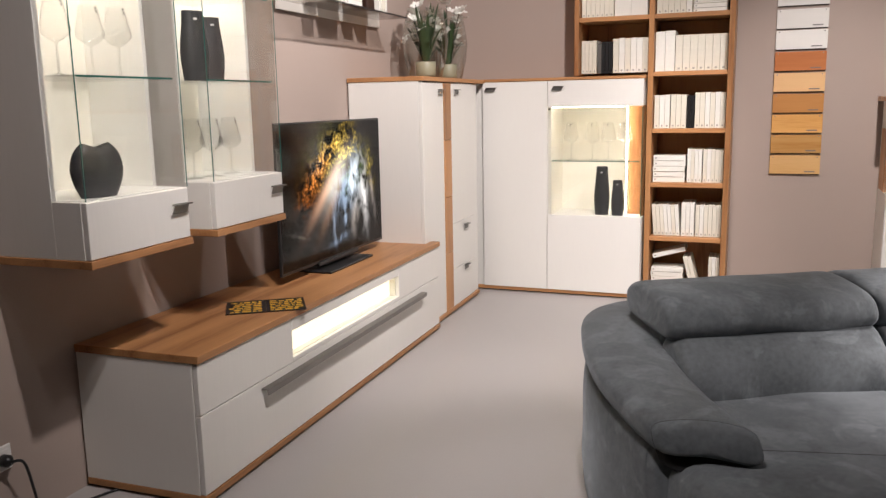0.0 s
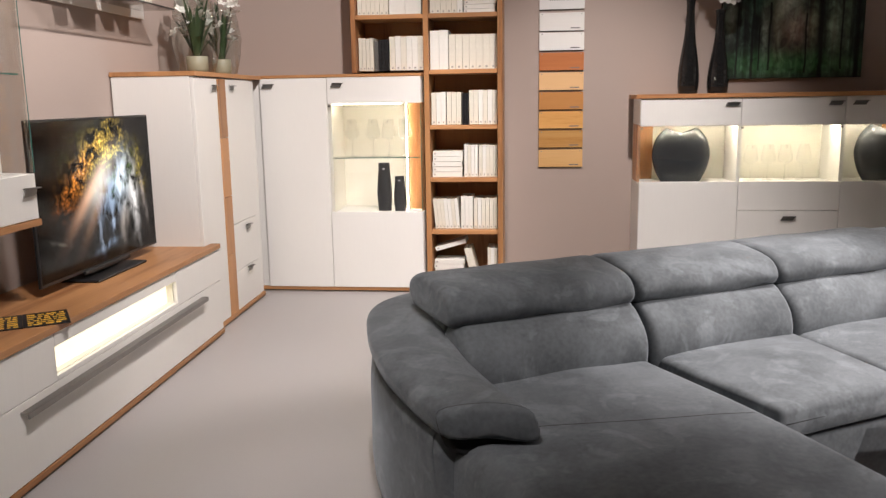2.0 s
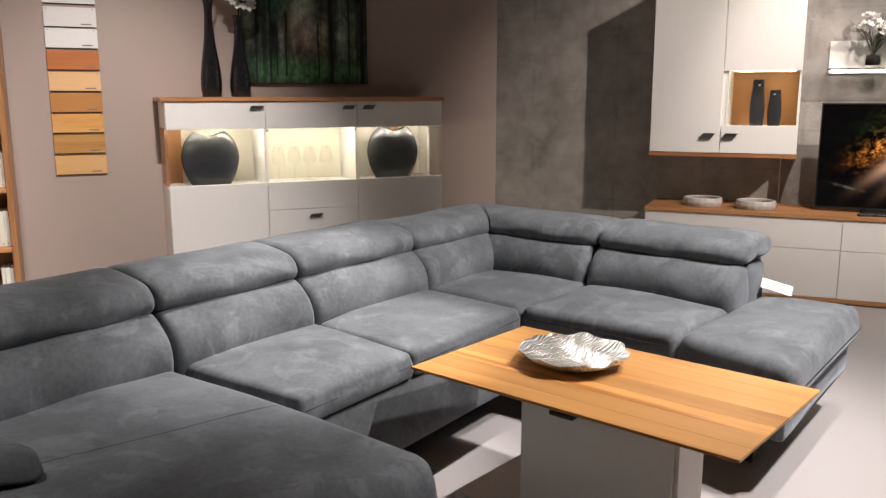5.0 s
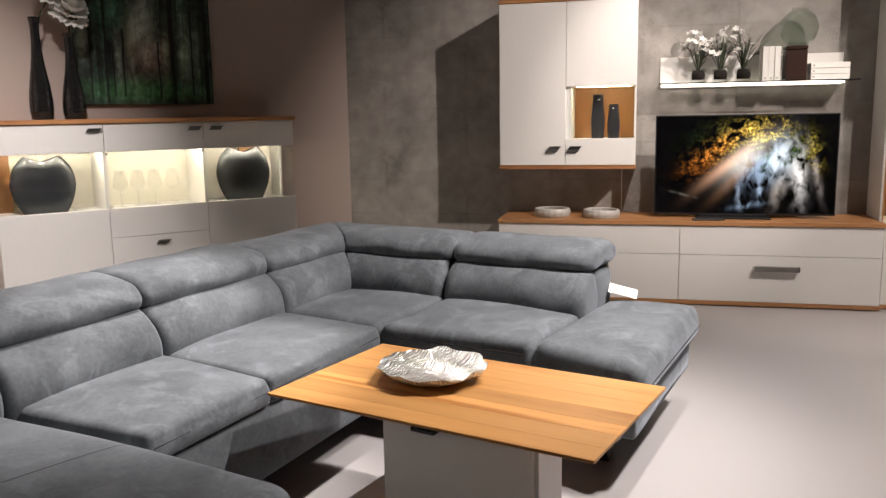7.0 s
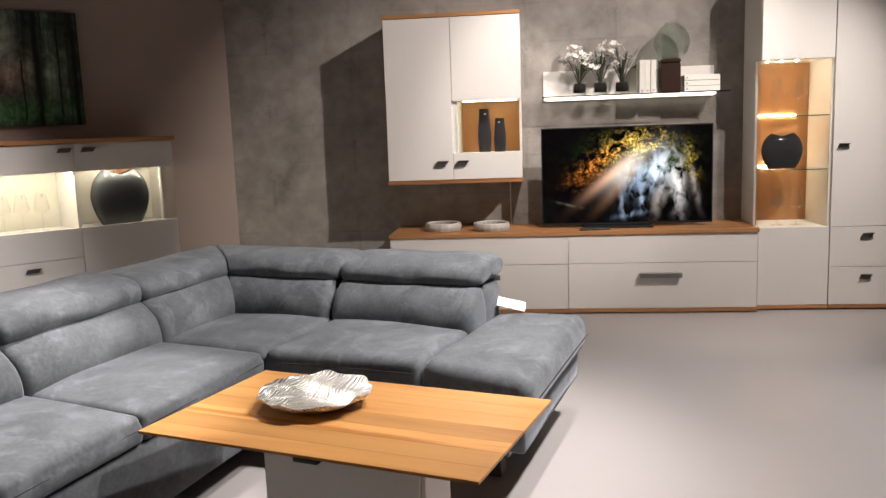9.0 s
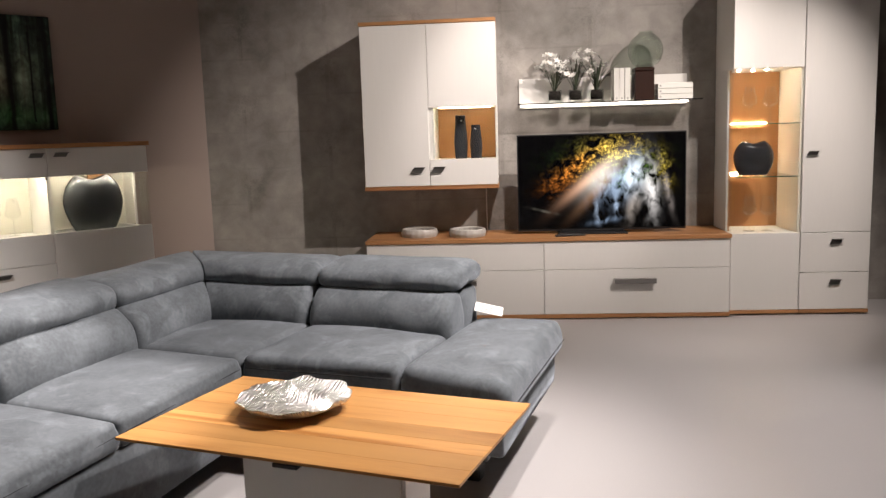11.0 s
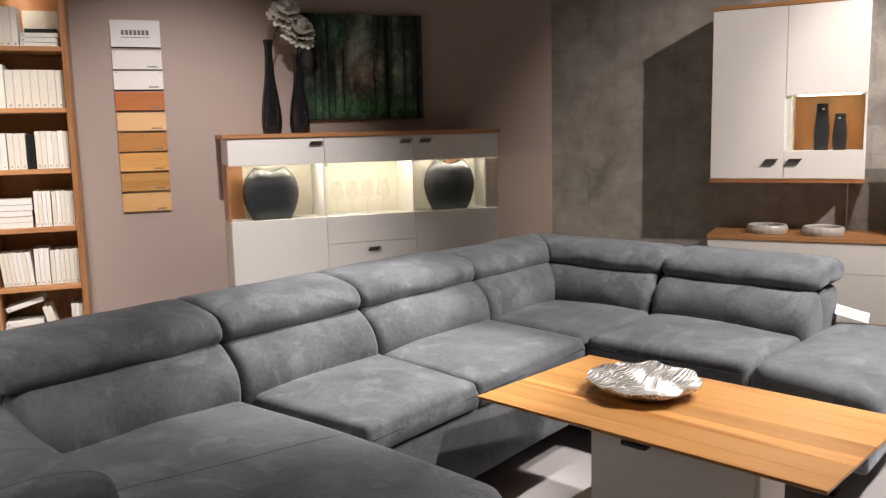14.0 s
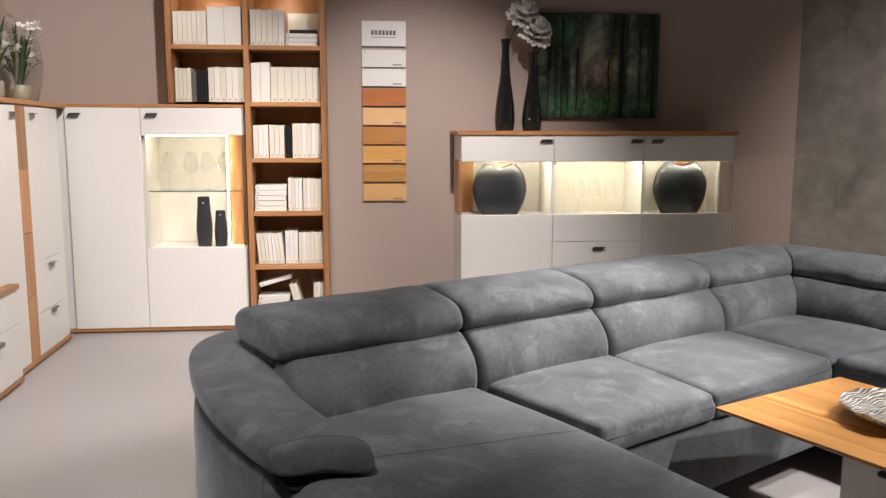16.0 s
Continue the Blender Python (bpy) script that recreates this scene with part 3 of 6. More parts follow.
def wine_glass(F, x, y, z, scale=1.0, group="wine glasses"):
    global wine_mesh, dot_mesh
    if wine_mesh is None:
        dots = box(-0.003, 0.003, -0.0325, -0.0312, 0.200, 0.207, 0)
        dot_mesh = mesh_of(box(-0.003, 0.003, -0.0305, -0.0292, 0.211, 0.217, 0, 1, dots), "sticker", INK)
        wine_mesh = mesh_of(lathe(WINE, 28), "wine_glass", CRYSTAL, True)
    ob = new("wine_glass", wine_mesh)
    ob.matrix_basis = F @ Matrix.Translation((x, y, z)) @ Matrix.Diagonal((scale, scale, scale, 1))
    dot = new("sticker", dot_mesh)
    dot.parent = ob
    tagged(dot, "tiny dark sticker")
    return tagged(ob, "clear stemmed wine glass on a lit cabinet shelf", "wine glass", group)


def round_vase(F, x, y, z, width, height, turn=0):
    """A flattened disc-shaped vase with a scooped mouth."""
    w, h = width / 2, height
    prof = [(0.0, 0.0), (0.62 * w, 0.0), (0.69 * w, 0.02 * h), (0.88 * w, 0.22 * h), (0.99 * w, 0.45 * h), (0.985 * w, 0.6 * h), (0.88 * w, 0.8 * h), (0.70 * w, 0.93 * h), (0.55 * w, h), (0.51 * w, h), (0.62 * w, 0.92 * h), (0.75 * w, 0.75 * h), (0.6 * w, 0.3 * h), (0.0, 0.2 * h)]
    fine = [tuple(p) for p in smooth_curve(prof, 48)]
    bm = lathe([(max(0.0, r), q) for r, q in fine], 48, 0.42)
    for v in bm.verts:
        k = max(0.0, (v.co.z / h - 0.8) / 0.2)
        v.co.z -= k * 0.085 * h * (1 - min(1, abs(v.co.x) / (0.5 * w)) ** 1.3)
    ob = new("round_vase", mesh_of(bm, "round_vase", CERAMIC, True))
    ob.matrix_basis = F @ pose(x, y, z, 0, 0, turn)
    return tagged(ob, "glossy dark grey disc-shaped ceramic vase with scooped mouth", "vase", "round dark vases")


def slim_vase(F, x, y, z, height, width, mat, turn=0, name_label="matt black slim waisted ceramic vase in a lit cabinet", squash=0.55):
    w = width / 2
    prof = [(0.0, 0.0), (0.78 * w, 0.0), (0.86 * w, 0.01 * height), (1.0 * w, 0.3 * height), (0.98 * w, 0.5 * height), (0.78 * w, 0.85 * height), (0.74 * w, height), (0.66 * w, height), (0.7 * w, 0.86 * height), (0.8 * w, 0.5 * height), (0.0, 0.4 * height)]
    bm = lathe([(max(0.0, p[0]), p[1]) for p in smooth_curve(prof, 40)], 32, squash)
    ob = new("slim_vase", mesh_of(bm, "slim_vase", mat, True))
    ob.matrix_basis = F @ pose(x, y, z, 0, 0, turn)
    part("sticker", box(-0.006, 0.006, -w * 0.76 * squash - 0.002, -w * 0.72 * squash, 0.88 * height, 0.91 * height, 0), PLASTIC, ob, "small pale sticker")
    return tagged(ob, name_label, "vase", "slim dark vases")


def book(F, x, y, z, thick, depth, height, mat, lean=0.0, flat=False, bars=True, turn=0.0):
    """A book: cover, page block and a printed bar on the spine; upright with its spine to the room, or lying flat."""
    cover = box(0, thick, 0, depth, 0, height, 0.0012)
    for f in list(cover.faces):
        if f.normal.z > 0.9 and f.calc_area() > 0.5 * thick * depth:
            bmesh.ops.inset_region(cover, faces=[f], thickness=min(0.003, thick * 0.2), depth=-0.004)
    ob = new("book", mesh_of(cover, "book", mat))
    m = F @ Matrix.Translation((x, y, z))
    if flat:
        m = m @ pose(0, 0, thick, 0, 90 + lean, 0) @ pose(0, 0, 0, 0, 0, turn)
    else:
        m = m @ pose(0, 0, 0, 0, lean, 0)
    ob.matrix_basis = m
    if bars:
        bm = box(thick * 0.34, thick * 0.66, -0.0006, 0.0002, height * 0.05, height * 0.10, 0)
        part("spine_print", bm, PALE_INK, ob, "small grey bars of print")
    return tagged(ob, "white dummy book " + ("lying flat in a stack" if flat else "standing on a shelf with its spine outward"), "book", "dummy books")


def book_row(F, x0, x1, y, z, count, height, mat=None, lean=0.0, bars=True, depth=0.17):
    t = (x1 - x0) / count
    for i in range(count):
        book(F, x0 + i * t, y + random.uniform(0, 0.006), z, t - 0.0012, depth, height * random.uniform(0.985, 1.01), mat or random.choice((PAPER, PAGES, PAGES)), lean, bars=bars)


def book_stack(F, x0, x1, y, z, count, thick, mat=None, depth=0.16):
    for i in range(count):
        book(F, x0 + random.uniform(0, 0.008), y + random.uniform(0, 0.006), z + i * thick, thick - 0.002, depth, x1 - x0 - 0.01, mat or PAPER, flat=True)


def strap_leaf(base, tip, width, droop, bm):
    """A narrow arching leaf added to bm."""
    a, b = Vector(base), Vector(tip)
    side = (b - a).cross(Vector((0, 0, 1)))
    side = side.normalized() if side.length > 1e-4 else Vector((1, 0, 0))
    last = None
    for i in range(9):
        u = i / 8
        p = a.lerp(b, u) + Vector((0, 0, droop * math.sin(math.pi * u)))
        w = width * math.sin(math.pi * (0.12 + 0.86 * u)) ** 0.7 * 0.5
        pair = [bm.verts.new(p - side * w), bm.verts.new(p + Vector((0, 0, -w * 0.5))), bm.verts.new(p + side * w)]
        if last:
            bm.faces.new((last[0], last[1], pair[1], pair[0]))
            bm.faces.new((last[1], last[2], pair[2], pair[1]))
        last = pair
    return bm


def blossom(at, size, bm, rng):
    """Five rounded, cupped petals round a point, facing a random way."""
    turn = Euler((rng.uniform(-0.9, 0.9), rng.uniform(-0.9, 0.9), rng.uniform(0, 6.28))).to_matrix()
    for k in range(5):
        a = 2 * math.pi * k / 5
        mid = bm.verts.new(Vector(at) + turn @ Vector((0, 0, 0.0)))
        rim = []
        for j in range(5):
            b = a + (j - 2) * 0.27
            r = size * (0.62 + 0.38 * math.cos((j - 2) * 0.75))
            rim.append(bm.verts.new(Vector(at) + turn @ Vector((r * math.cos(b), r * math.sin(b), size * 0.22 * (1 - 0.2 * abs(j - 2))))))
        for p, q in zip(rim, rim[1:]):
            bm.faces.new((mid, p, q))
    return bm


def petal_head(size, rng):
    """A full white flower head of many overlapping cupped petals."""
    bm = bmesh.new()
    for ring, (count, r, up, tilt) in enumerate(((8, 0.10, 0.44, 78), (11, 0.28, 0.36, 58), (14, 0.46, 0.22, 36), (16, 0.62, 0.02, 12), (15, 0.66, -0.18, -14))):
        for k in range(count):
            a = 2 * math.pi * (k + 0.5 * (ring % 2)) / count + rng.uniform(-0.08, 0.08)
            m = Matrix.Rotation(a, 4, "Z") @ Matrix.Translation((r * size * 0.55, 0, up * size)) @ Matrix.Rotation(-radians(tilt + rng.uniform(-10, 10)), 4, "Y")
            grid = [[bm.verts.new(m @ Vector((size * 0.46 * u, size * 0.19 * v * math.sin(math.pi * (0.18 + 0.68 * u)), size * (0.10 * v * v + 0.10 * u * u)))) for v in (-1, 0, 1)] for u in (0, 0.35, 0.7, 1.0)]
            for p, q in zip(grid, grid[1:]):
                for j in (0, 1):
                    bm.faces.new((p[j], p[j + 1], q[j + 1], q[j]))
    return bm


def television(F, x0, x1, y, z0, z1, foot_x, foot_w, top_z, label):
    tv = holder("television", F, ((x0 + x1) / 2, y, top_z), label, "television", "televisions")
    cx, cz, half = (x0 + x1) / 2, (z0 + z1) / 2, (x1 - x0) / 2
    case = box(x0, x1, y, y + 0.012, z0, z1, 0.002)
    box(x0 + 0.12, x1 - 0.12, y + 0.0125, y + 0.05, z0 + 0.03, z1 - 0.2, 0.012, 2, case)
    part("casing", case, BLACK, tv)
    rim = 0.008
    bm = bmesh.new()
    k = half
    vs = [bm.verts.new(((a) / k, 0, (b) / k)) for a, b in ((x0 + rim - cx, z0 + 0.014 - cz), (x1 - rim - cx, z0 + 0.014 - cz), (x1 - rim - cx, z1 - rim - cz), (x0 + rim - cx, z1 - rim - cz))]
    bm.faces.new(vs)
    bmesh.ops.solidify(bm, geom=bm.faces[:], thickness=0.001)
    sc = new("screen", mesh_of(bm, "screen", SCREEN))
    sc.parent = tv
    sc.matrix_basis = Matrix.Translation(Vector((cx, y - 0.0012, cz)) - ORIGIN[tv]) @ Matrix.Diagonal((k, 1, k, 1))
    tagged(sc, "lit screen showing a forest waterfall")
    slab(tv, "stand_foot", foot_x - foot_w / 2, foot_x + foot_w / 2, y - 0.08, y + 0.10, top_z + 0.0005, top_z + 0.012, BLACK, "", 0.004)
    slab(tv, "stand_neck", foot_x - 0.12, foot_x + 0.12, y + 0.013, y + 0.045, top_z + 0.0125, z0 + 0.06, BLACK, "", 0.004)
    slab(tv, "sensor_bar", foot_x - foot_w * 0.45, foot_x + foot_w * 0.45, y - 0.012, y - 0.0002, z0 - 0.012, z0 + 0.006, BLACK, "", 0.003)
    return tv


def led(parent, x0, x1, y0, y1, z0, z1, mat=None):
    return part("led_strip", box(x0, x1, y0, y1, z0, z1, 0), mat or LED, parent, "glowing warm led strip")


# ---- room ----
def structure(ob, label, category):
    return tagged(ob, label, category, kind="structure")


structure(block("floor", BACK, -4, 12, -5, 8, -0.1, 0, FLOOR, bevel=0), "light grey smooth poured showroom floor", "floor")
structure(block("ceiling", BACK, -4, 12, -5, 8, 4.2, 4.3, CEIL, bevel=0), "plain showroom ceiling above the lamps", "ceiling")
structure(block("wall_north", BACK, -2.5, 4.6, 5.7, 5.85, 0, 4.2, TAUPE, bevel=0), "taupe painted wall behind bookcase and highboard", "wall")
structure(block("wall_west", LEFT, -6.5, 3.8, 0.49, 0.63, 0, 4.2, TAUPE, bevel=0), "taupe painted wall behind the hanging vitrines", "wall")
structure(block("wall_east", RIGHT, -1.36, 6.5, 0.5, 0.65, 0, 4.2, CONCRETE, bevel=0), "grey concrete-look wallpapered wall behind television furniture", "wall")
structure(block("wall_south", BACK, -4, 10, -4.2, -4.05, 0, 4.2, TAUPE, bevel=0), "plain taupe wall closing the room", "wall")
structure(block("wall_side", BACK, 9.0, 9.15, -4.2, 2, 0, 4.2, TAUPE, bevel=0), "plain taupe wall closing the room", "wall")


# ---- furniture on the west wall (frame LEFT) ----
LOW_TOP = 0.505
lb = holder("lowboard", LEFT, (1.1, 0.24, 0), "white lacquered low television board with wooden top and lit niche", "lowboard", "television lowboards")
slab(lb, "side_panel", 0.0, 0.019, 0.021, 0.48, 0.033, 0.479, WHITE)
slab(lb, "side_panel", 2.181, 2.2, 0.021, 0.48, 0.033, 0.479, WHITE)
slab(lb, "back_panel", 0.0195, 2.1805, 0.468, 0.48, 0.033, 0.479, WHITE)
slab(lb, "bottom_panel", 0.0195, 2.1805, 0.022, 0.467, 0.034, 0.05, WHITE)
slab(lb, "top", -0.003, 2.208, -0.008, 0.482, 0.4795, LOW_TOP, WOOD, "oiled core beech top with dark grain streaks")
slab(lb, "base", -0.002, 2.203, -0.004, 0.48, 0.010, 0.0325, WOOD, "thin core beech base strip")
slab(lb, "plinth", 0.03, 2.17, 0.03, 0.46, 0.0, 0.0095, PLINTH)
front(lb, "door", 0.0, 0.585, 0.305, 0.4785, 0.0)
front(lb, "lower_flap", 0.0, 2.2, 0.034, 0.305, 0.0)
front(lb, "door", 1.625, 2.2, 0.305, 0.4785, 0.0)
front(lb, "niche_rail", 0.585, 1.625, 0.427, 0.4785, 0.0)
front(lb, "niche_rail", 0.585, 1.625, 0.305, 0.325, 0.0)
slab(lb, "niche_lining", 0.587, 1.623, 0.02, 0.30, 0.317, 0.325, CREAM)
slab(lb, "niche_lining", 0.587, 1.623, 0.02, 0.30, 0.427, 0.435, CREAM)
slab(lb, "niche_lining", 0.58, 0.586, 0.02, 0.30, 0.3255, 0.4265, CREAM)
slab(lb, "niche_lining", 1.6235, 1.6295, 0.02, 0.30, 0.3255, 0.4265, CREAM)
slab(lb, "niche_back", 0.587, 1.623, 0.0505, 0.055, 0.3255, 0.4265, GLOW_PANEL, "backlit warm white panel")
part("niche_pane", box(0.588, 1.622, 0.012, 0.015, 0.326, 0.4265, 0), PANE, lb, "clear glass pane")
bar = box(0.352, 1.93, -0.032, -0.024, 0.256, 0.278, 0.0015)
box(0.352, 1.93, -0.024, -0.0005, 0.274, 0.278, 0.0005, 1, bar)
part("handle", bar, STEEL, lb, "long brushed steel bar handle")

# open brochure
bro = holder("brochure", LEFT, (0.62, 0.14, LOW_TOP), "open black brochure with yellow print lying on the lowboard", "brochure")
FB_ = Matrix.Translation((0.625, 0.135, LOW_TOP + 0.001)) @ pose(0, 0, 0, 0, 0, -57)
part("page", moved(box(-0.15, 0.0, -0.1, 0.1, 0, 0.003, 0.0005), FB_), BLACK, bro)
part("page", moved(box(0.001, 0.15, -0.1, 0.1, 0, 0.003, 0.0005), FB_), BLACK, bro)
bars = bmesh.new()
rng = random.Random(4)
for side in (-1, 1):
    for row in range(6):
        y0 = -0.085 + row * 0.029
        x0 = 0.015
        while x0 < 0.125:
            w = rng.uniform(0.008, 0.035)
            box(side * x0, side * min(x0 + w, 0.14), y0, y0 + rng.uniform(0.010, 0.018), 0.0031, 0.0036, 0, 1, bars)
            x0 += w + rng.uniform(0.005, 0.012)
part("print", moved(bars, FB_), GOLD_PRINT, bro, "yellow bars of print")

# television before the wall
television(LEFT, 0.945, 1.995, 0.25, 0.545, 1.20, 1.47, 0.46, LOW_TOP, "flat black television on the lowboard showing a forest waterfall")

# hanging vitrines
def hanging_vitrine(x0, x1):
    v = holder("hanging_vitrine", LEFT, ((x0 + x1) / 2, 0.3, 0.83), "white wall-hung glass vitrine with drawer, wooden base and lit interior", "vitrine", "hanging vitrines")
    f, mid, back, top = 0.115, 0.236, 0.478, 1.95
    slab(v, "base", x0 - 0.004, x1 + 0.004, f - 0.006, back, 0.83, 0.8535, WOOD, "core beech base board")
    slab(v, "side_panel", x0, x0 + 0.019, mid, back, 0.854, top, WHITE)
    slab(v, "side_panel", x1 - 0.019, x1, mid, back, 0.854, top, WHITE)
    slab(v, "box_side", x0, x0 + 0.019, f + 0.0195, mid - 0.0005, 0.854, 1.018, WHITE)
    slab(v, "box_side", x1 - 0.019, x1, f + 0.0195, mid - 0.0005, 0.854, 1.018, WHITE)
    d = front(v, "drawer", x0, x1, 0.854, 1.018, f)
    pull(d, x1 - 0.055, 0.955, f, 0.075, 0.03)
    slab(v, "box_floor", x0 + 0.0195, x1 - 0.0195, f + 0.02, back - 0.013, 1.008, 1.0195, WHITE)
    slab(v, "back_panel", x0 + 0.0195, x1 - 0.0195, back - 0.012, back, 0.854, top, CREAM, "cream lit back panel")
    slab(v, "top", x0 - 0.004, x1 + 0.004, f - 0.006, back, top + 0.0005, top + 0.024, WOOD)
    pane(v, "front_pane", x0 + 0.002, x1 - 0.002, f + 0.001, f + 0.006, 1.0205, top)
    pane(v, "side_pane", x0 + 0.001, x0 + 0.006, f + 0.007, mid - 0.002, 1.0205, top)
    part("side_pane", box(x1 - 0.006, x1 - 0.001, f + 0.007, mid - 0.002, 1.0205, top, 0), SMOKED, v, "slightly tinted glass side")
    part("pane_edge", box(x0, x0 + 0.003, f - 0.0005, f + 0.001, 1.0205, top, 0), EDGE, v, "dark green ground glass edge")
    part("pane_edge", box(x1 - 0.003, x1, f - 0.0005, f + 0.001, 1.0205, top, 0), EDGE, v, "dark green ground glass edge")
    glass_shelf(v, x0 + 0.021, x1 - 0.021, f + 0.012, back - 0.014, 1.36)
    glass_shelf(v, x0 + 0.021, x1 - 0.021, f + 0.012, back - 0.014, 1.66)
    led(v, x0 + 0.03, x1 - 0.03, 0.30, 0.325, top - 0.006, top - 0.0005, LED_VITRINE)
    return v


hanging_vitrine(-0.275, 0.172)
hanging_vitrine(0.315, 0.762)
round_vase(LEFT, -0.145, 0.185, 1.02, 0.168, 0.155, -14)
for x, y in ((-0.196, 0.24), (-0.015, 0.285), (0.062, 0.25)):
    wine_glass(LEFT, x, y, 1.3665, 0.95, "wine glasses in the vitrines")
for x, y in ((0.415, 0.265), (0.52, 0.26), (0.66, 0.275)):
    wine_glass(LEFT, x, y, 1.02, 0.95, "wine glasses in the vitrines")
slim_vase(LEFT, 0.375, 0.2, 1.3665, 0.225, 0.10, CERAMIC_MATT, -30, "matt black slim waisted ceramic vase on a glass shelf")
slim_vase(LEFT, 0.50, 0.22, 1.3665, 0.215, 0.095, CERAMIC_MATT, -30, "matt black slim waisted ceramic vase on a glass shelf")

# tall cabinet with a wooden column
tc = holder("tall_cabinet", LEFT, (2.6, 0.26, 0), "white tall cabinet with slanted handles and core beech column", "cabinet")
slab(tc, "side_panel", 2.112, 2.131, 0.063, 0.48, 0.033, 1.3905, WHITE)
slab(tc, "carcass", 2.1315, 3.06, 0.066, 0.48, 0.033, 1.3905, WHITE)
slab(tc, "base", 2.11, 3.09, 0.036, 0.478, 0.010, 0.0325, WOOD)
slab(tc, "plinth", 2.14, 3.06, 0.07, 0.46, 0.0, 0.0095, PLINTH)
slab(tc, "top", 2.108, 3.66, 0.034, 0.485, 1.391, 1.415, WOOD, "core beech top board")
d = front(tc, "door", 2.112, 2.448, 0.033, 1.3845, 0.043)
pull(d, 2.385, 1.335, 0.043, 0.06)
for z0, z1 in ((0.033, 0.386), (0.386, 0.722), (0.722, 1.056), (1.056, 1.3845)):
    front(tc, "wood_column", 2.448, 2.575, z0, z1, 0.040, WOOD_UP, "core beech column block")
d = front(tc, "door", 2.575, 3.005, 0.548, 1.3845, 0.043)
pull(d, 2.66, 1.335, 0.043, 0.06)
for z0, z1, hz in ((0.267, 0.548, 0.505), (0.033, 0.267, 0.245)):
    d = front(tc, "drawer", 2.575, 3.005, z0, z1, 0.043)
    pull(d, 2.815, hz, 0.043, 0.07)
slab(tc, "corner_filler", 3.007, 3.10, 0.05, 0.0655, 0.033, 1.3845, WHITE)


def orchid_vase(F, x, y, z, radius, height, seed, pot_r, group):
    """A tall glass cylinder with a pot of white orchids in it."""
    rng = random.Random(seed)
    v = holder("glass_vase", F, (x, y, z), "clear bulging glass vase holding a potted white orchid", "vase", group)
    o = Matrix.Translation((x, y, z))
    prof = [(0.0, 0.004), (0.62 * radius, 0.004), (0.72 * radius, 0.02), (0.92 * radius, 0.3 * height), (radius, 0.55 * height), (0.88 * radius, 0.8 * height), (0.74 * radius, height)]
    part("vessel", moved(lathe(prof, 32), o), VASE_GLASS, v, "clear glass vessel", True)
    part("pot", moved(lathe([(0, 0.012), (pot_r * 0.85, 0.012), (pot_r, 0.03), (pot_r, 0.10), (pot_r * 0.94, 0.104), (pot_r * 0.9, 0.09), (0, 0.088)], 28), o), POT, v, "beige glazed pot", True)
    leaves, flowers = bmesh.new(), bmesh.new()
    for k in range(28):
        a = rng.uniform(0, 6.28)
        r = rng.uniform(0.25, 0.95) * radius
        strap_leaf((0.01 * math.cos(a), 0.01 * math.sin(a), 0.09), (r * math.cos(a), r * math.sin(a), rng.uniform(0.2, 0.46)), 0.026, 0.03, leaves)
    for k in range(9):
        a = rng.uniform(0, 6.28)
        tip = (0.6 * radius * math.cos(a), 0.6 * radius * math.sin(a), rng.uniform(0.24, 0.47))
        part("stem", moved(tube([(0, 0, 0.09), (tip[0] * 0.4, tip[1] * 0.4, tip[2] * 0.6), tip], 0.0025, 6, 8), o), STEM, v, "", True)
        for j in range(4):
            blossom((tip[0] + rng.uniform(-0.035, 0.035), tip[1] + rng.uniform(-0.035, 0.035), tip[2] + rng.uniform(-0.05, 0.035)), 0.032, flowers, rng)
    part("leaves", moved(leaves, o), LEAF, v, "dark green strap leaves", True)
    part("blossoms", moved(flowers, o), PETAL, v, "white orchid blossoms", True)


orchid_vase(LEFT, 2.72, 0.25, 1.4155, 0.14, 0.42, 3, 0.062, "orchid vases")
orchid_vase(LEFT, 3.13, 0.25, 1.4155, 0.13, 0.42, 8, 0.058, "orchid vases")

# shelf above the television
sh = holder("wall_shelf", LEFT, (1.9, 0.4, 1.75), "black glass wall shelf with white back board", "wall shelf", "wall shelves")
slab(sh, "shelf_board", 1.32, 2.50, 0.2785, 0.468, 1.757, 1.765, SHELF_GLASS, "thin smoked glass shelf board", 0)
slab(sh, "shelf_edge", 1.32, 2.50, 0.275, 0.278, 1.757, 1.765, BLACK, "dark ground glass edge", 0)
slab(sh, "back_board", 1.38, 2.54, 0.4685, 0.478, 1.715, 1.92, WHITE, "white lacquered back board")
book_row(LEFT, 1.62, 1.72, 0.30, 1.7655, 4, 0.2)
book_stack(LEFT, 1.76, 1.96, 0.30, 1.7655, 3, 0.03)
bx = holder("box", LEFT, (2.08, 0.36, 1.7655), "small brown leather box on the wall shelf", "box", "brown boxes")
slab(bx, "body", 2.03, 2.13, 0.31, 0.41, 1.7655, 1.93, BROWN, "", 0.006)
slab(bx, "lid", 2.028, 2.132, 0.308, 0.412, 1.9305, 1.955, BROWN, "", 0.006)
book_row(LEFT, 2.18, 2.28, 0.30, 1.7655, 4, 0.2)

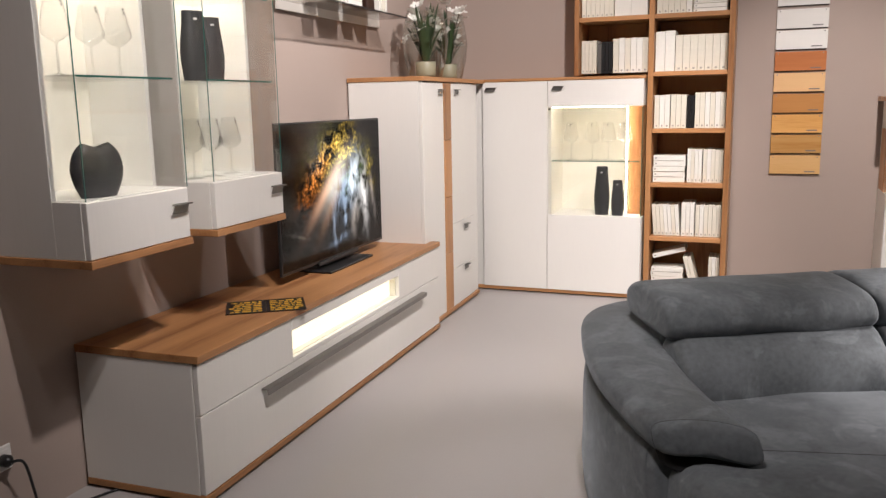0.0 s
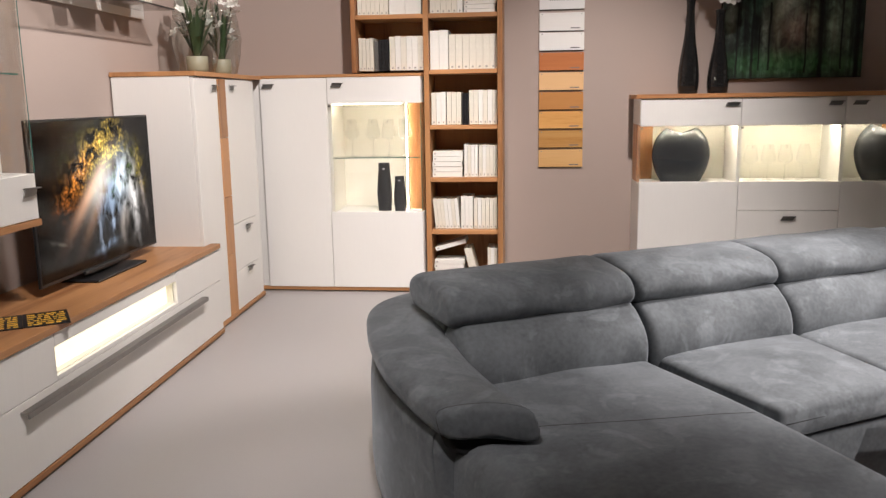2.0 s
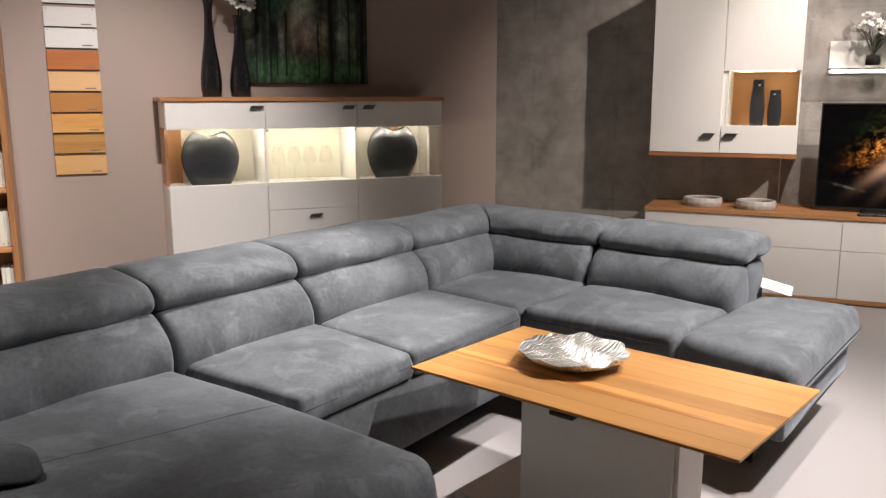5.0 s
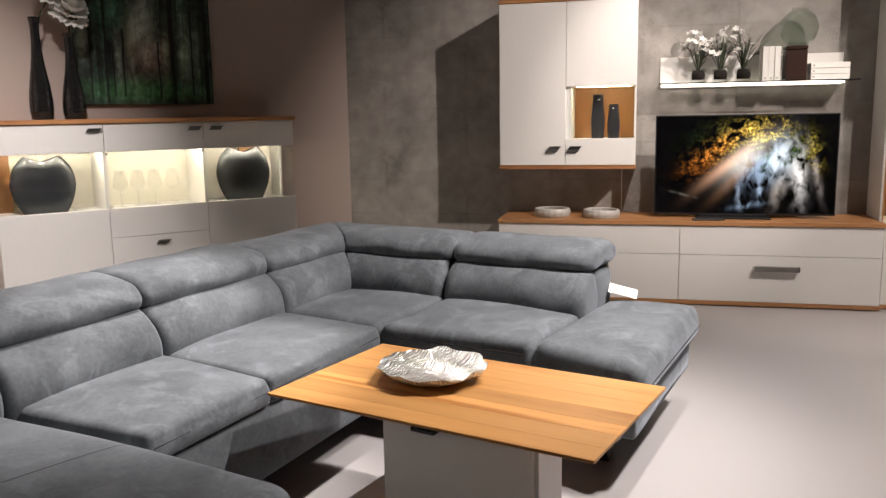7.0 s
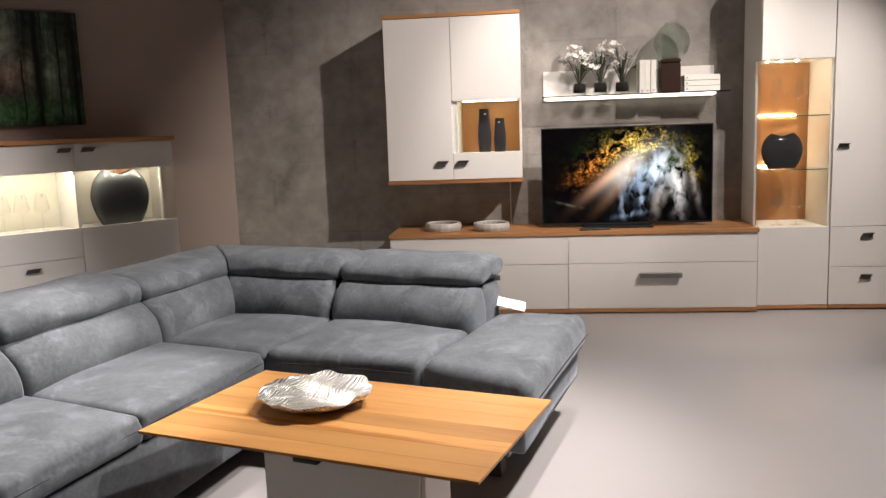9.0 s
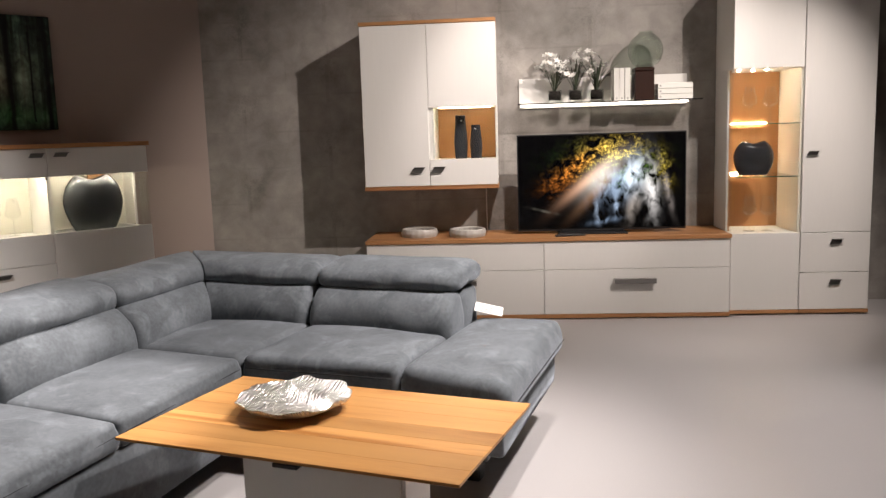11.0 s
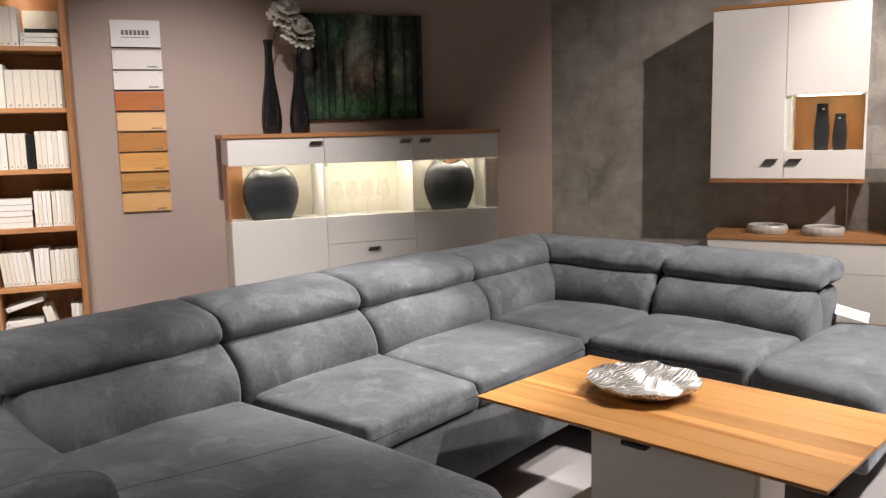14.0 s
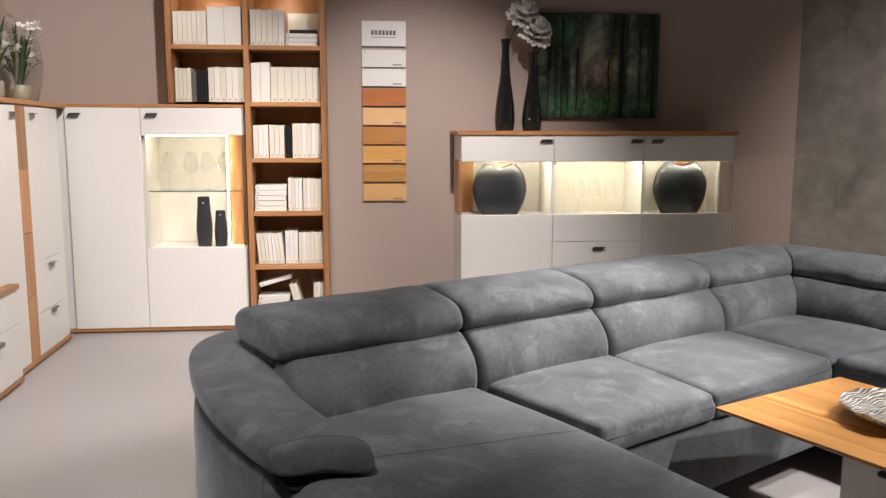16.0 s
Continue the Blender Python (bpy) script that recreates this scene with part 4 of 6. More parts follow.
# socket and cables
so = holder("wall_socket", LEFT, (-0.325, 0.488, 0.2), "white wall socket with a black plug", "socket")
slab(so, "plate", -0.365, -0.285, 0.482, 0.49, 0.197, 0.277, PLASTIC, "", 0.004)
slab(so, "insert", -0.352, -0.298, 0.479, 0.4825, 0.21, 0.264, PLASTIC, "", 0.002)
part("plug", moved(lathe([(0, 0), (0.019, 0), (0.019, 0.02), (0.008, 0.035), (0, 0.035)], 20), Matrix.Translation((-0.322, 0.478, 0.234)) @ pose(0, 0, 0, 90)), BLACK, so, "", True)
cb = part("power_cable", tube([(-0.322, 0.445, 0.234), (-0.30, 0.42, 0.225), (-0.275, 0.42, 0.12), (-0.25, 0.43, 0.03), (-0.20, 0.42, 0.0055), (-0.10, 0.40, 0.0055), (0.0, 0.36, 0.0055), (0.06, 0.33, 0.0055)], 0.0045, 8, 44), BLACK, None, "", True)
cb.matrix_basis = LEFT
tagged(cb, "black power cable hanging from the socket along the floor", "cable")


# ---- furniture on the north wall ----
cc = holder("corner_cabinet", BACK, (-0.25, 5.5, 0), "white corner cabinet with glazed lit compartment and wooden top", "cabinet")
CF = 5.31
slab(cc, "carcass", -0.812, -0.316, CF + 0.021, 5.69, 0.033, 1.3845, WHITE)
slab(cc, "lower_carcass", -0.3155, 0.288, CF + 0.021, 5.69, 0.033, 0.53, WHITE)
slab(cc, "upper_carcass", -0.3155, 0.288, CF + 0.021, 5.69, 1.235, 1.3845, WHITE)
slab(cc, "side_panel", 0.27, 0.288, 5.43, 5.69, 0.5305, 1.2345, WOOD_UP, "core beech inner side panel")
slab(cc, "back_panel", -0.3155, 0.2695, 5.655, 5.69, 0.5305, 1.2345, CREAM, "cream lit back panel")
slab(cc, "inner_side", -0.3155, -0.297, CF + 0.021, 5.6545, 0.5305, 1.2345, CREAM)
slab(cc, "wood_panel", 0.178, 0.2695, 5.50, 5.512, 0.5305, 1.2345, WOOD_UP, "lit core beech panel")
slab(cc, "base", -0.814, 0.294, CF - 0.004, 5.69, 0.010, 0.0325, WOOD)
slab(cc, "plinth", -0.80, 0.27, CF + 0.03, 5.66, 0.0, 0.0095, PLINTH)
slab(cc, "top", -0.812, 0.297, CF - 0.008, 5.69, 1.400, 1.418, WOOD, "core beech top board")
slab(cc, "top_rail", -0.812, 0.29, CF + 0.004, 5.69, 1.385, 1.3995, WHITE)
slab(cc, "filler", -0.812, -0.759, CF + 0.004, CF + 0.02, 0.033, 1.3845, WHITE)
d = front(cc, "door", -0.757, -0.315, 0.033, 1.398, CF - 0.016, None, "", 0.018)
pull(d, -0.70, 1.35, CF - 0.016, 0.068)
d = front(cc, "door_panel", -0.314, 0.29, 1.230, 1.398, CF - 0.016, None, "", 0.018)
pull(d, -0.25, 1.35, CF - 0.016, 0.065)
front(cc, "door_panel", -0.314, 0.29, 0.033, 0.538, CF - 0.016, None, "", 0.018)
pane(cc, "door_pane", -0.312, 0.284, CF - 0.008, CF - 0.003, 0.539, 1.229)
part("pane_edge", box(0.284, 0.288, CF - 0.008, CF - 0.003, 0.539, 1.229, 0), EDGE, cc)
part("side_pane", box(0.284, 0.288, CF + 0.0, 5.429, 0.539, 1.229, 0), PANE, cc, "clear glass side")
slab(cc, "hinge", -0.312, -0.296, CF - 0.014, CF - 0.0085, 1.212, 1.226, HANDLE)
led(cc, 0.1655, 0.1685, 5.47, 5.478, 0.54, 1.23)
led(cc, -0.29, 0.15, 5.36, 5.366, 1.2285, 1.2342)
glass_shelf(cc, -0.295, 0.268, CF + 0.025, 5.50, 0.882)
for x, y in ((-0.186, 5.42), (-0.047, 5.42), (0.057, 5.42), (0.16, 5.42)):
    wine_glass(BACK, x, y, 0.8885, 1.08, "wine glasses in the corner cabinet")
slim_vase(BACK, 0.02, 5.42, 0.5305, 0.31, 0.10, CERAMIC_MATT, 0)
slim_vase(BACK, 0.125, 5.40, 0.5305, 0.225, 0.08, CERAMIC_MATT, 0)

# bookcase
bc = holder("bookcase", BACK, (0.4, 5.53, 0), "open core beech bookcase filled with white dummy books", "bookcase")
BF = 5.376
SH = [0.05, 0.378, 0.722, 1.061, 1.411, 1.757, 2.11]
slab(bc, "upright", 0.77, 0.803, BF, 5.69, 0.0, 2.20, WOOD_UP)
slab(bc, "upright", 0.301, 0.334, BF, 5.69, 0.0, 2.20, WOOD_UP)
slab(bc, "upright", -0.163, -0.133, BF, 5.69, 1.426, 2.20, WOOD_UP)
slab(bc, "top", -0.163, 0.803, BF, 5.69, 2.2005, 2.23, WOOD)
for z in SH:
    slab(bc, "shelf", 0.3345, 0.7695, BF + 0.004, 5.68, z, z + 0.027, WOOD)
    if z > 1.42:
        slab(bc, "shelf", -0.1325, 0.3005, BF + 0.004, 5.68, z, z + 0.027, WOOD)
slab(bc, "back_panel", 0.3345, 0.7695, 5.6805, 5.69, 0.0, 2.20, WOOD_UP)
slab(bc, "back_panel", -0.1325, 0.3005, 5.6805, 5.69, 1.426, 2.20, WOOD_UP)
for x in (0.09, 0.55):
    part("downlight", moved(lathe([(0, 0), (0.03, 0), (0.032, 0.008), (0, 0.008)], 24), Matrix.Translation((x, 5.54, 2.1015))), LED_WHITE, bc, "small round lit downlight", True)
BY = 5.43
z = [s + 0.0275 for s in SH]
book_row(BACK, 0.34, 0.55, BY, z[5], 6, 0.222)
book_stack(BACK, 0.555, 0.765, BY, z[5], 3, 0.027)
book(BACK, 0.58, BY + 0.02, z[5] + 0.082, 0.022, 0.15, 0.17, BLACK, flat=True, bars=False)
book(BACK, 0.56, 5.60, z[5], 0.20, 0.012, 0.225, PAGES, bars=False)
book_row(BACK, 0.338, 0.455, BY, z[4], 2, 0.245, PAPER, bars=False)
book_row(BACK, 0.458, 0.765, BY, z[4], 7, 0.218, PAGES)
book_row(BACK, 0.34, 0.435, BY, z[3], 3, 0.208)
book_row(BACK, 0.44, 0.535, BY, z[3], 3, 0.208)
book_row(BACK, 0.54, 0.58, BY, z[3], 2, 0.20, BLACK, bars=False)
book_row(BACK, 0.585, 0.765, BY, z[3], 6, 0.218)
book_stack(BACK, 0.338, 0.545, BY, z[2], 5, 0.034)
book_row(BACK, 0.55, 0.64, BY, z[2], 4, 0.212)
book_row(BACK, 0.645, 0.765, BY, z[2], 5, 0.208)
book_row(BACK, 0.355, 0.52, BY, z[1], 7, 0.20, None, -5.0)
book_row(BACK, 0.525, 0.605, BY, z[1], 3, 0.218, PAPER)
book_row(BACK, 0.61, 0.765, BY, z[1], 6, 0.205)
book_stack(BACK, 0.34, 0.55, BY, z[0], 4, 0.03)
book(BACK, 0.35, BY, z[0] + 0.175, 0.028, 0.16, 0.21, PAPER, flat=True, lean=-16.0)
book_row(BACK, 0.59, 0.64, BY, z[0], 2, 0.20, None, -14.0)
book_row(BACK, 0.70, 0.765, BY, z[0], 3, 0.2)
book_row(BACK, -0.127, 0.075, BY, z[5], 7, 0.205, PAGES)
book_row(BACK, 0.08, 0.285, BY, z[5], 2, 0.235, PAPER, bars=False)
book_row(BACK, -0.127, -0.03, BY, z[4], 4, 0.208, PAGES)
book_row(BACK, -0.025, 0.0, BY + 0.02, z[4], 1, 0.19, STEEL, bars=False)
book_row(BACK, 0.003, 0.07, BY, z[4], 3, 0.195, BLACK, bars=False)
book_row(BACK, 0.075, 0.295, BY, z[4], 6, 0.215)

# sample boards
def sample_wood(name, light, dark):
    return wood(name, light, dark, "x", 1.2)


samples = [("white_panel_sample", PLASTIC), ("white_sample", material("white_oak_lacquer", (0.72, 0.70, 0.66), 0.5, vary=0.03, stretch=(0.1, 1, 1), scale=80)), ("white_sample", WHITE), ("cherry", sample_wood("cherry_wood", (0.48, 0.17, 0.055), (0.32, 0.09, 0.03))),
           ("ash", sample_wood("ash_wood", (0.70, 0.44, 0.22), (0.58, 0.33, 0.14))), ("beech", sample_wood("dark_beech", (0.60, 0.28, 0.09), (0.44, 0.18, 0.05))), ("oak", sample_wood("knotty_oak", (0.68, 0.38, 0.13), (0.54, 0.26, 0.07))),
           ("oak", sample_wood("wild_oak", (0.68, 0.39, 0.14), (0.54, 0.26, 0.07))), ("alder", sample_wood("pale_oak", (0.72, 0.45, 0.20), (0.60, 0.34, 0.12)))]
tops = [(1.981, 1.818), (1.796, 1.682), (1.671, 1.557), (1.542, 1.428), (1.414, 1.30), (1.286, 1.172), (1.160, 1.047), (1.034, 0.921), (0.906, 0.79)]
words = ["pale grey header board with dark logo on the wall", "white lacquer sample board", "white lacquer sample board", "reddish cherry wood sample board", "pale ash wood sample board", "brown beech wood sample board", "knotty honey oak sample board", "wild honey oak sample board", "pale honey oak sample board"]
for (kind, mat), (z1, z0), text in zip(samples, tops, words):
    sb = holder("sample_board", BACK, (1.18, 5.69, z0), text, "sample board", "material sample boards")
    slab(sb, "board", 1.032, 1.324, 5.682, 5.6985, z0, z1, mat, "", 0.001)
    # solid black strip that paints the shadow line below the board
    slab(sb, "shadow_strip", 1.036, 1.320, 5.694, 5.6987, z0 - 0.0045, z0 - 0.0005, BLACK)
    if kind != "white_panel_sample":
        slab(sb, "print", 1.235, 1.295, 5.6812, 5.6818, z0 + 0.012, z0 + 0.019, INK, "small dark bar of print", 0)
        for x in (1.05, 1.306):
            part("screw", moved(lathe([(0, 0), (0.004, 0), (0.003, 0.002), (0, 0.002)], 12), Matrix.Translation((x, 5.6815, z1 - 0.01)) @ pose(0, 0, 0, 90)), STEEL, sb)
    else:
        bars = bmesh.new()
        for i in range(7):
            box(1.095 + i * 0.024, 1.113 + i * 0.024, 5.6808, 5.6818, z0 + 0.072, z0 + 0.102, 0.001, 1, bars)
        box(1.095, 1.26, 5.6812, 5.6818, z0 + 0.056, z0 + 0.060, 0, 1, bars)
        part("logo", bars, INK, sb, "dark grey logo blocks")

# highboard
hb = holder("highboard", BACK, (2.55, 5.48, 0), "white highboard with lit glazed niches and wooden top", "highboard")
HF = 5.285
slab(hb, "top", 1.622, 3.475, HF - 0.012, 5.69, 1.236, 1.262, WOOD, "core beech top board with dark grain")
slab(hb, "lower_carcass", 1.652, 3.458, HF + 0.021, 5.685, 0.033, 0.712, WHITE)
slab(hb, "upper_carcass", 1.652, 3.458, HF + 0.021, 5.685, 1.075, 1.2355, WHITE)
slab(hb, "base", 1.65, 3.46, HF - 0.004, 5.685, 0.010, 0.0325, WOOD)
slab(hb, "plinth", 1.68, 3.43, HF + 0.03, 5.66, 0.0, 0.0095, PLINTH)
slab(hb, "back_panel", 1.652, 3.458, 5.66, 5.685, 0.7125, 1.0745, CREAM, "cream lit back panel")
for x in (2.25, 2.853):
    slab(hb, "divider", x - 0.011, x + 0.011, HF + 0.021, 5.6595, 0.7125, 1.0745, WHITE)
slab(hb, "wood_panel", 1.652, 1.672, 5.44, 5.6595, 0.7125, 1.0745, WOOD_UP, "core beech side panel")
slab(hb, "wood_panel", 1.6725, 1.775, 5.63, 5.645, 0.7125, 1.0745, WOOD_UP, "lit core beech panel")
slab(hb, "wood_panel", 3.20, 3.31, 5.63, 5.645, 0.7125, 1.0745, WOOD_UP, "lit core beech panel")
slab(hb, "side_panel", 3.44, 3.458, 5.50, 5.6595, 0.7125, 1.0745, WHITE)
for x in (1.653, 3.452):
    part("side_pane", box(x, x + 0.005, HF + 0.022, 5.439, 0.7125, 1.0745, 0), PANE, hb, "clear glass side")
for x0, x1, hx in ((1.652, 2.25, 2.194), (2.25, 2.85, 2.792), (2.85, 3.46, 2.93)):
    d = front(hb, "door_panel", x0, x1, 1.066, 1.235, HF)
    pull(d, hx, 1.196, HF, 0.075, 0.026)
    pane(hb, "door_pane", x0 + 0.003, x1 - 0.003, HF + 0.007, HF + 0.012, 0.729, 1.065)
    slab(hb, "hinge", (x0 + 0.002) if hx > x0 + 0.3 else x0 - 0.02, (x0 + 0.016) if hx > x0 + 0.3 else x0 - 0.006, HF - 0.001, HF + 0.006, 1.048, 1.062, HANDLE)
front(hb, "door_panel", 1.652, 2.25, 0.033, 0.728, HF)
front(hb, "door_panel", 2.85, 3.46, 0.033, 0.728, HF)
front(hb, "door_panel", 2.25, 2.85, 0.548, 0.728, HF)
for z0, z1, hz in ((0.29, 0.548, 0.50), (0.033, 0.29, 0.245)):
    d = front(hb, "drawer", 2.25, 2.85, z0, z1, HF)
    pull(d, 2.553, hz, HF, 0.075, 0.026)
for x0, x1 in ((1.70, 2.22), (2.28, 2.83), (2.88, 3.42)):
    dots = bmesh.new()
    for k in range(8):
        px = x0 + (x1 - x0) * (k + 0.5) / 8
        box(px - 0.005, px + 0.005, 5.37, 5.38, 1.069, 1.0745, 0, 1, dots)
    part("led_strip", dots, LED_DOT, hb, "row of glowing warm led dots")
round_vase(BACK, 1.925, 5.44, 0.7125, 0.36, 0.335, 0)
round_vase(BACK, 3.155, 5.44, 0.7125, 0.365, 0.345, -4)
for x in (2.375, 2.482, 2.586, 2.70):
    wine_glass(BACK, x, 5.52, 0.7125, 1.02, "wine glasses in the highboard")

# painting and tall vases
pt = holder("painting", BACK, (2.63, 5.68, 1.35), "unframed canvas painting of a dark green forest", "painting")
bm = box(-0.43, 0.43, -0.014, 0.014, -0.35, 0.35, 0.002)
part("stretcher", box(2.215, 3.045, 5.6945, 5.6985, 1.367, 2.037, 0), WOOD, pt, "pale wooden stretcher frame")
cv = new("canvas", mesh_of(bm, "canvas", CANVAS))
cv.parent = pt
cv.matrix_basis = Matrix.Translation((0.0, 0.0, 0.352))
tagged(cv, "dark green brushed canvas")


def tall_vase(x, y, height, seed, flower_at, lean):
    rng = random.Random(seed)
    v = holder("tall_vase", BACK, (x, y, 1.2625), "tall dark glass bottle vase with a white artificial flower", "vase", "tall dark vases")
    o = Matrix.Translation((x, y, 1.2625))
    prof = smooth_curve([(0.0, 0.0), (0.052, 0.0), (0.060, 0.03 * height), (0.066, 0.14 * height), (0.056, 0.34 * height), (0.036, 0.58 * height), (0.026, 0.78 * height), (0.026, 0.93 * height), (0.032, height), (0.028, height), (0.022, 0.93 * height), (0.0, 0.9 * height)], 110)
    part("vessel", moved(lathe([(max(0, p[0]), p[1]) for p in prof], 32, 1.0, lambda a, i: 1 + 0.010 * math.sin(1.57 * i) + 0.012 * math.sin(11 * a + 0.3 * i)), o), DARK_GLASS, v, "glossy dark ribbed glass vessel", True)
    fx, fz = flower_at
    part("stem", tube([(x, y, 1.2625 + height * 0.85), (x + lean, y, 1.2625 + height + 0.05), (fx, y, fz - 0.02)], 0.005, 8, 12), STEM, v, "", True)
    head = moved(petal_head(0.135, rng), Matrix.Translation((fx, y, fz)) @ pose(0, 0, 0, 40, 14 * (1 if lean >= 0 else -1), 0))
    part("flower_head", head, PETAL, v, "white many-petalled flower head", True)


tall_vase(1.963, 5.49, 0.585, 3, (2.075, 2.005), 0.05)
tall_vase(2.139, 5.47, 0.50, 7, (2.158, 1.885), 0.01)


# ---- furniture on the concrete wall (frame RIGHT) ----
RT = 0.55
l2 = holder("lowboard", RIGHT, (1.19, 0.25, 0), "white lacquered low television board with wooden top and drawers", "lowboard", "television lowboards")
slab(l2, "side_panel", 0.0, 0.019, 0.021, 0.498, 0.033, 0.5235, WHITE)
slab(l2, "side_panel", 2.366, 2.385, 0.021, 0.498, 0.033, 0.5235, WHITE)
slab(l2, "carcass", 0.0195, 2.3655, 0.022, 0.498, 0.033, 0.523, WHITE)
slab(l2, "top", -0.004, 2.392, -0.010, 0.498, 0.524, RT, WOOD, "oiled core beech top with dark grain streaks")
slab(l2, "base", -0.002, 2.388, -0.004, 0.498, 0.008, 0.0325, WOOD, "thin core beech base strip")
slab(l2, "plinth", 0.03, 2.36, 0.03, 0.47, 0.0, 0.0075, PLINTH)
for x0, x1, hx in ((0.0, 1.182, 0.6), (1.182, 2.385, 1.777)):
    front(l2, "drawer", x0, x1, 0.334, 0.5235, 0.0)
    d = front(l2, "lower_flap", x0, x1, 0.033, 0.334, 0.0)
    bm = box(hx - 0.135, hx + 0.135, -0.030, -0.024, 0.238, 0.270, 0.0015)
    box(hx - 0.135, hx + 0.135, -0.024, -0.0005, 0.266, 0.270, 0.0005, 1, bm)
    part("handle", bm, STEEL, d, "brushed steel bar handle")

# hanging cabinet
uc = holder("hanging_cabinet", RIGHT, (0.44, 0.3, 0.878), "white wall-hung cabinet with lit wooden niche and beech trims", "cabinet")
U0, U1, UF, UB = -0.008, 0.892, 0.11, 0.498
slab(uc, "base", U0 - 0.003, U1 + 0.003, UF - 0.005, UB, 0.878, 0.9035, WOOD, "core beech base board")
slab(uc, "top", U0 - 0.003, U1 + 0.003, UF - 0.005, UB, 1.968, 1.991, WOOD, "core beech top board")
slab(uc, "carcass", U0, 0.455, UF + 0.021, UB, 0.904, 1.9675, WHITE)
slab(uc, "lower_carcass", 0.4555, U1, UF + 0.021, UB, 0.904, 1.074, WHITE)
slab(uc, "upper_carcass", 0.4555, U1, UF + 0.021, UB, 1.424, 1.9675, WHITE)
slab(uc, "niche_back", 0.4555, U1, UB - 0.012, UB, 1.0745, 1.4235, WOOD_UP, "lit core beech back")
slab(uc, "niche_side", 0.4555, 0.470, UF + 0.021, UB - 0.0125, 1.0745, 1.4235, WHITE)
slab(uc, "niche_side", 0.878, U1, UF + 0.12, UB - 0.0125, 1.0745, 1.4235, WHITE)
part("niche_pane", box(0.458, 0.889, UF + 0.008, UF + 0.013, 1.083, 1.419, 0), PANE, uc, "clear glass pane")
led(uc, 0.50, 0.85, UF + 0.15, UF + 0.157, 1.4205, 1.423, LED_BRIGHT)
d = front(uc, "door", U0, 0.436, 0.904, 1.967, UF)
pull(d, 0.353, 1.01, UF, 0.075, 0.042, 0.03)
d = front(uc, "door_panel", 0.436, U1, 0.904, 1.082, UF)
pull(d, 0.49, 1.01, UF, 0.075, 0.042, 0.03)
front(uc, "door_panel", 0.436, U1, 1.42, 1.967, UF)
slim_vase(RIGHT, 0.64, 0.26, 1.0745, 0.29, 0.095, CERAMIC, 20, "glossy black slim ceramic vase in a lit niche")
slim_vase(RIGHT, 0.745, 0.24, 1.0745, 0.225, 0.085, CERAMIC, -10, "glossy black slim ceramic vase in a lit niche")
cord = part("cable", tube([(0.80, 0.493, 0.878), (0.80, 0.493, 0.72), (0.802, 0.493, RT)], 0.004, 8, 10), PLASTIC, None, "", True)
cord.matrix_basis = RIGHT
tagged(cord, "thin pale cord running down the wall", "cable")


def ribbed_bowl(x, y):
    prof = [(0, 0.004), (0.105, 0.0), (0.118, 0.008), (0.124, 0.028), (0.118, 0.05), (0.112, 0.055), (0.100, 0.050), (0.10, 0.02), (0, 0.014)]
    fine = [(max(0.0, p[0]), p[1]) for p in smooth_curve(prof, 26)]
    ob = new("bowl", mesh_of(lathe(fine, 72, 1.0, lambda a, i: 1 + 0.03 * abs(math.sin(9 * a))), "bowl", RIBBED, True))
    ob.matrix_basis = RIGHT @ Matrix.Translation((x, y, RT))
    tagged(ob, "shallow grey ribbed glass bowl on the lowboard", "bowl", "ribbed bowls")


ribbed_bowl(0.34, 0.21)
ribbed_bowl(0.675, 0.165)
television(RIGHT, 1.02, 2.142, 0.20, 0.57, 1.222, 1.52, 0.46, RT, "flat black television on the lowboard showing a forest waterfall")
rc = holder("remote_control", RIGHT, (1.36, 0.06, RT), "slim black remote control lying on the lowboard", "remote control")
part("body", moved(box(-0.10, 0.10, -0.02, 0.02, 0, 0.012, 0.004, 2), Matrix.Translation((1.36, 0.06, RT + 0.0005)) @ pose(0, 0, 0, 0, 0, 8)), BLACK, rc)
keys = bmesh.new()
for i in range(9):
    for j in (-1, 0, 1):
        box(-0.08 + i * 0.017, -0.07 + i * 0.017, j * 0.011 - 0.003, j * 0.011 + 0.003, 0.0121, 0.0135, 0, 1, keys)
part("keys", moved(keys, Matrix.Translation((1.36, 0.06, RT + 0.0005)) @ pose(0, 0, 0, 0, 0, 8)), HANDLE, rc, "rows of small grey keys")

# wall shelf with its things
SZ = 1.425
ws = holder("wall_shelf", RIGHT, (1.65, 0.4, SZ), "black glass wall shelf with white back board and light strip", "wall shelf", "wall shelves")
slab(ws, "shelf_board", 1.035, 2.262, 0.2735, 0.488, SZ, SZ + 0.008, SHELF_GLASS, "thin smoked glass shelf board", 0)
slab(ws, "shelf_edge", 1.035, 2.262, 0.27, 0.273, SZ, SZ + 0.008, BLACK, "dark ground glass edge", 0)
slab(ws, "back_board", 1.045, 2.20, 0.4885, 0.498, SZ - 0.02, SZ + 0.185, WHITE, "white lacquered back board")
led(ws, 1.06, 2.21, 0.474, 0.488, SZ - 0.007, SZ - 0.0005, LED_SOFT)


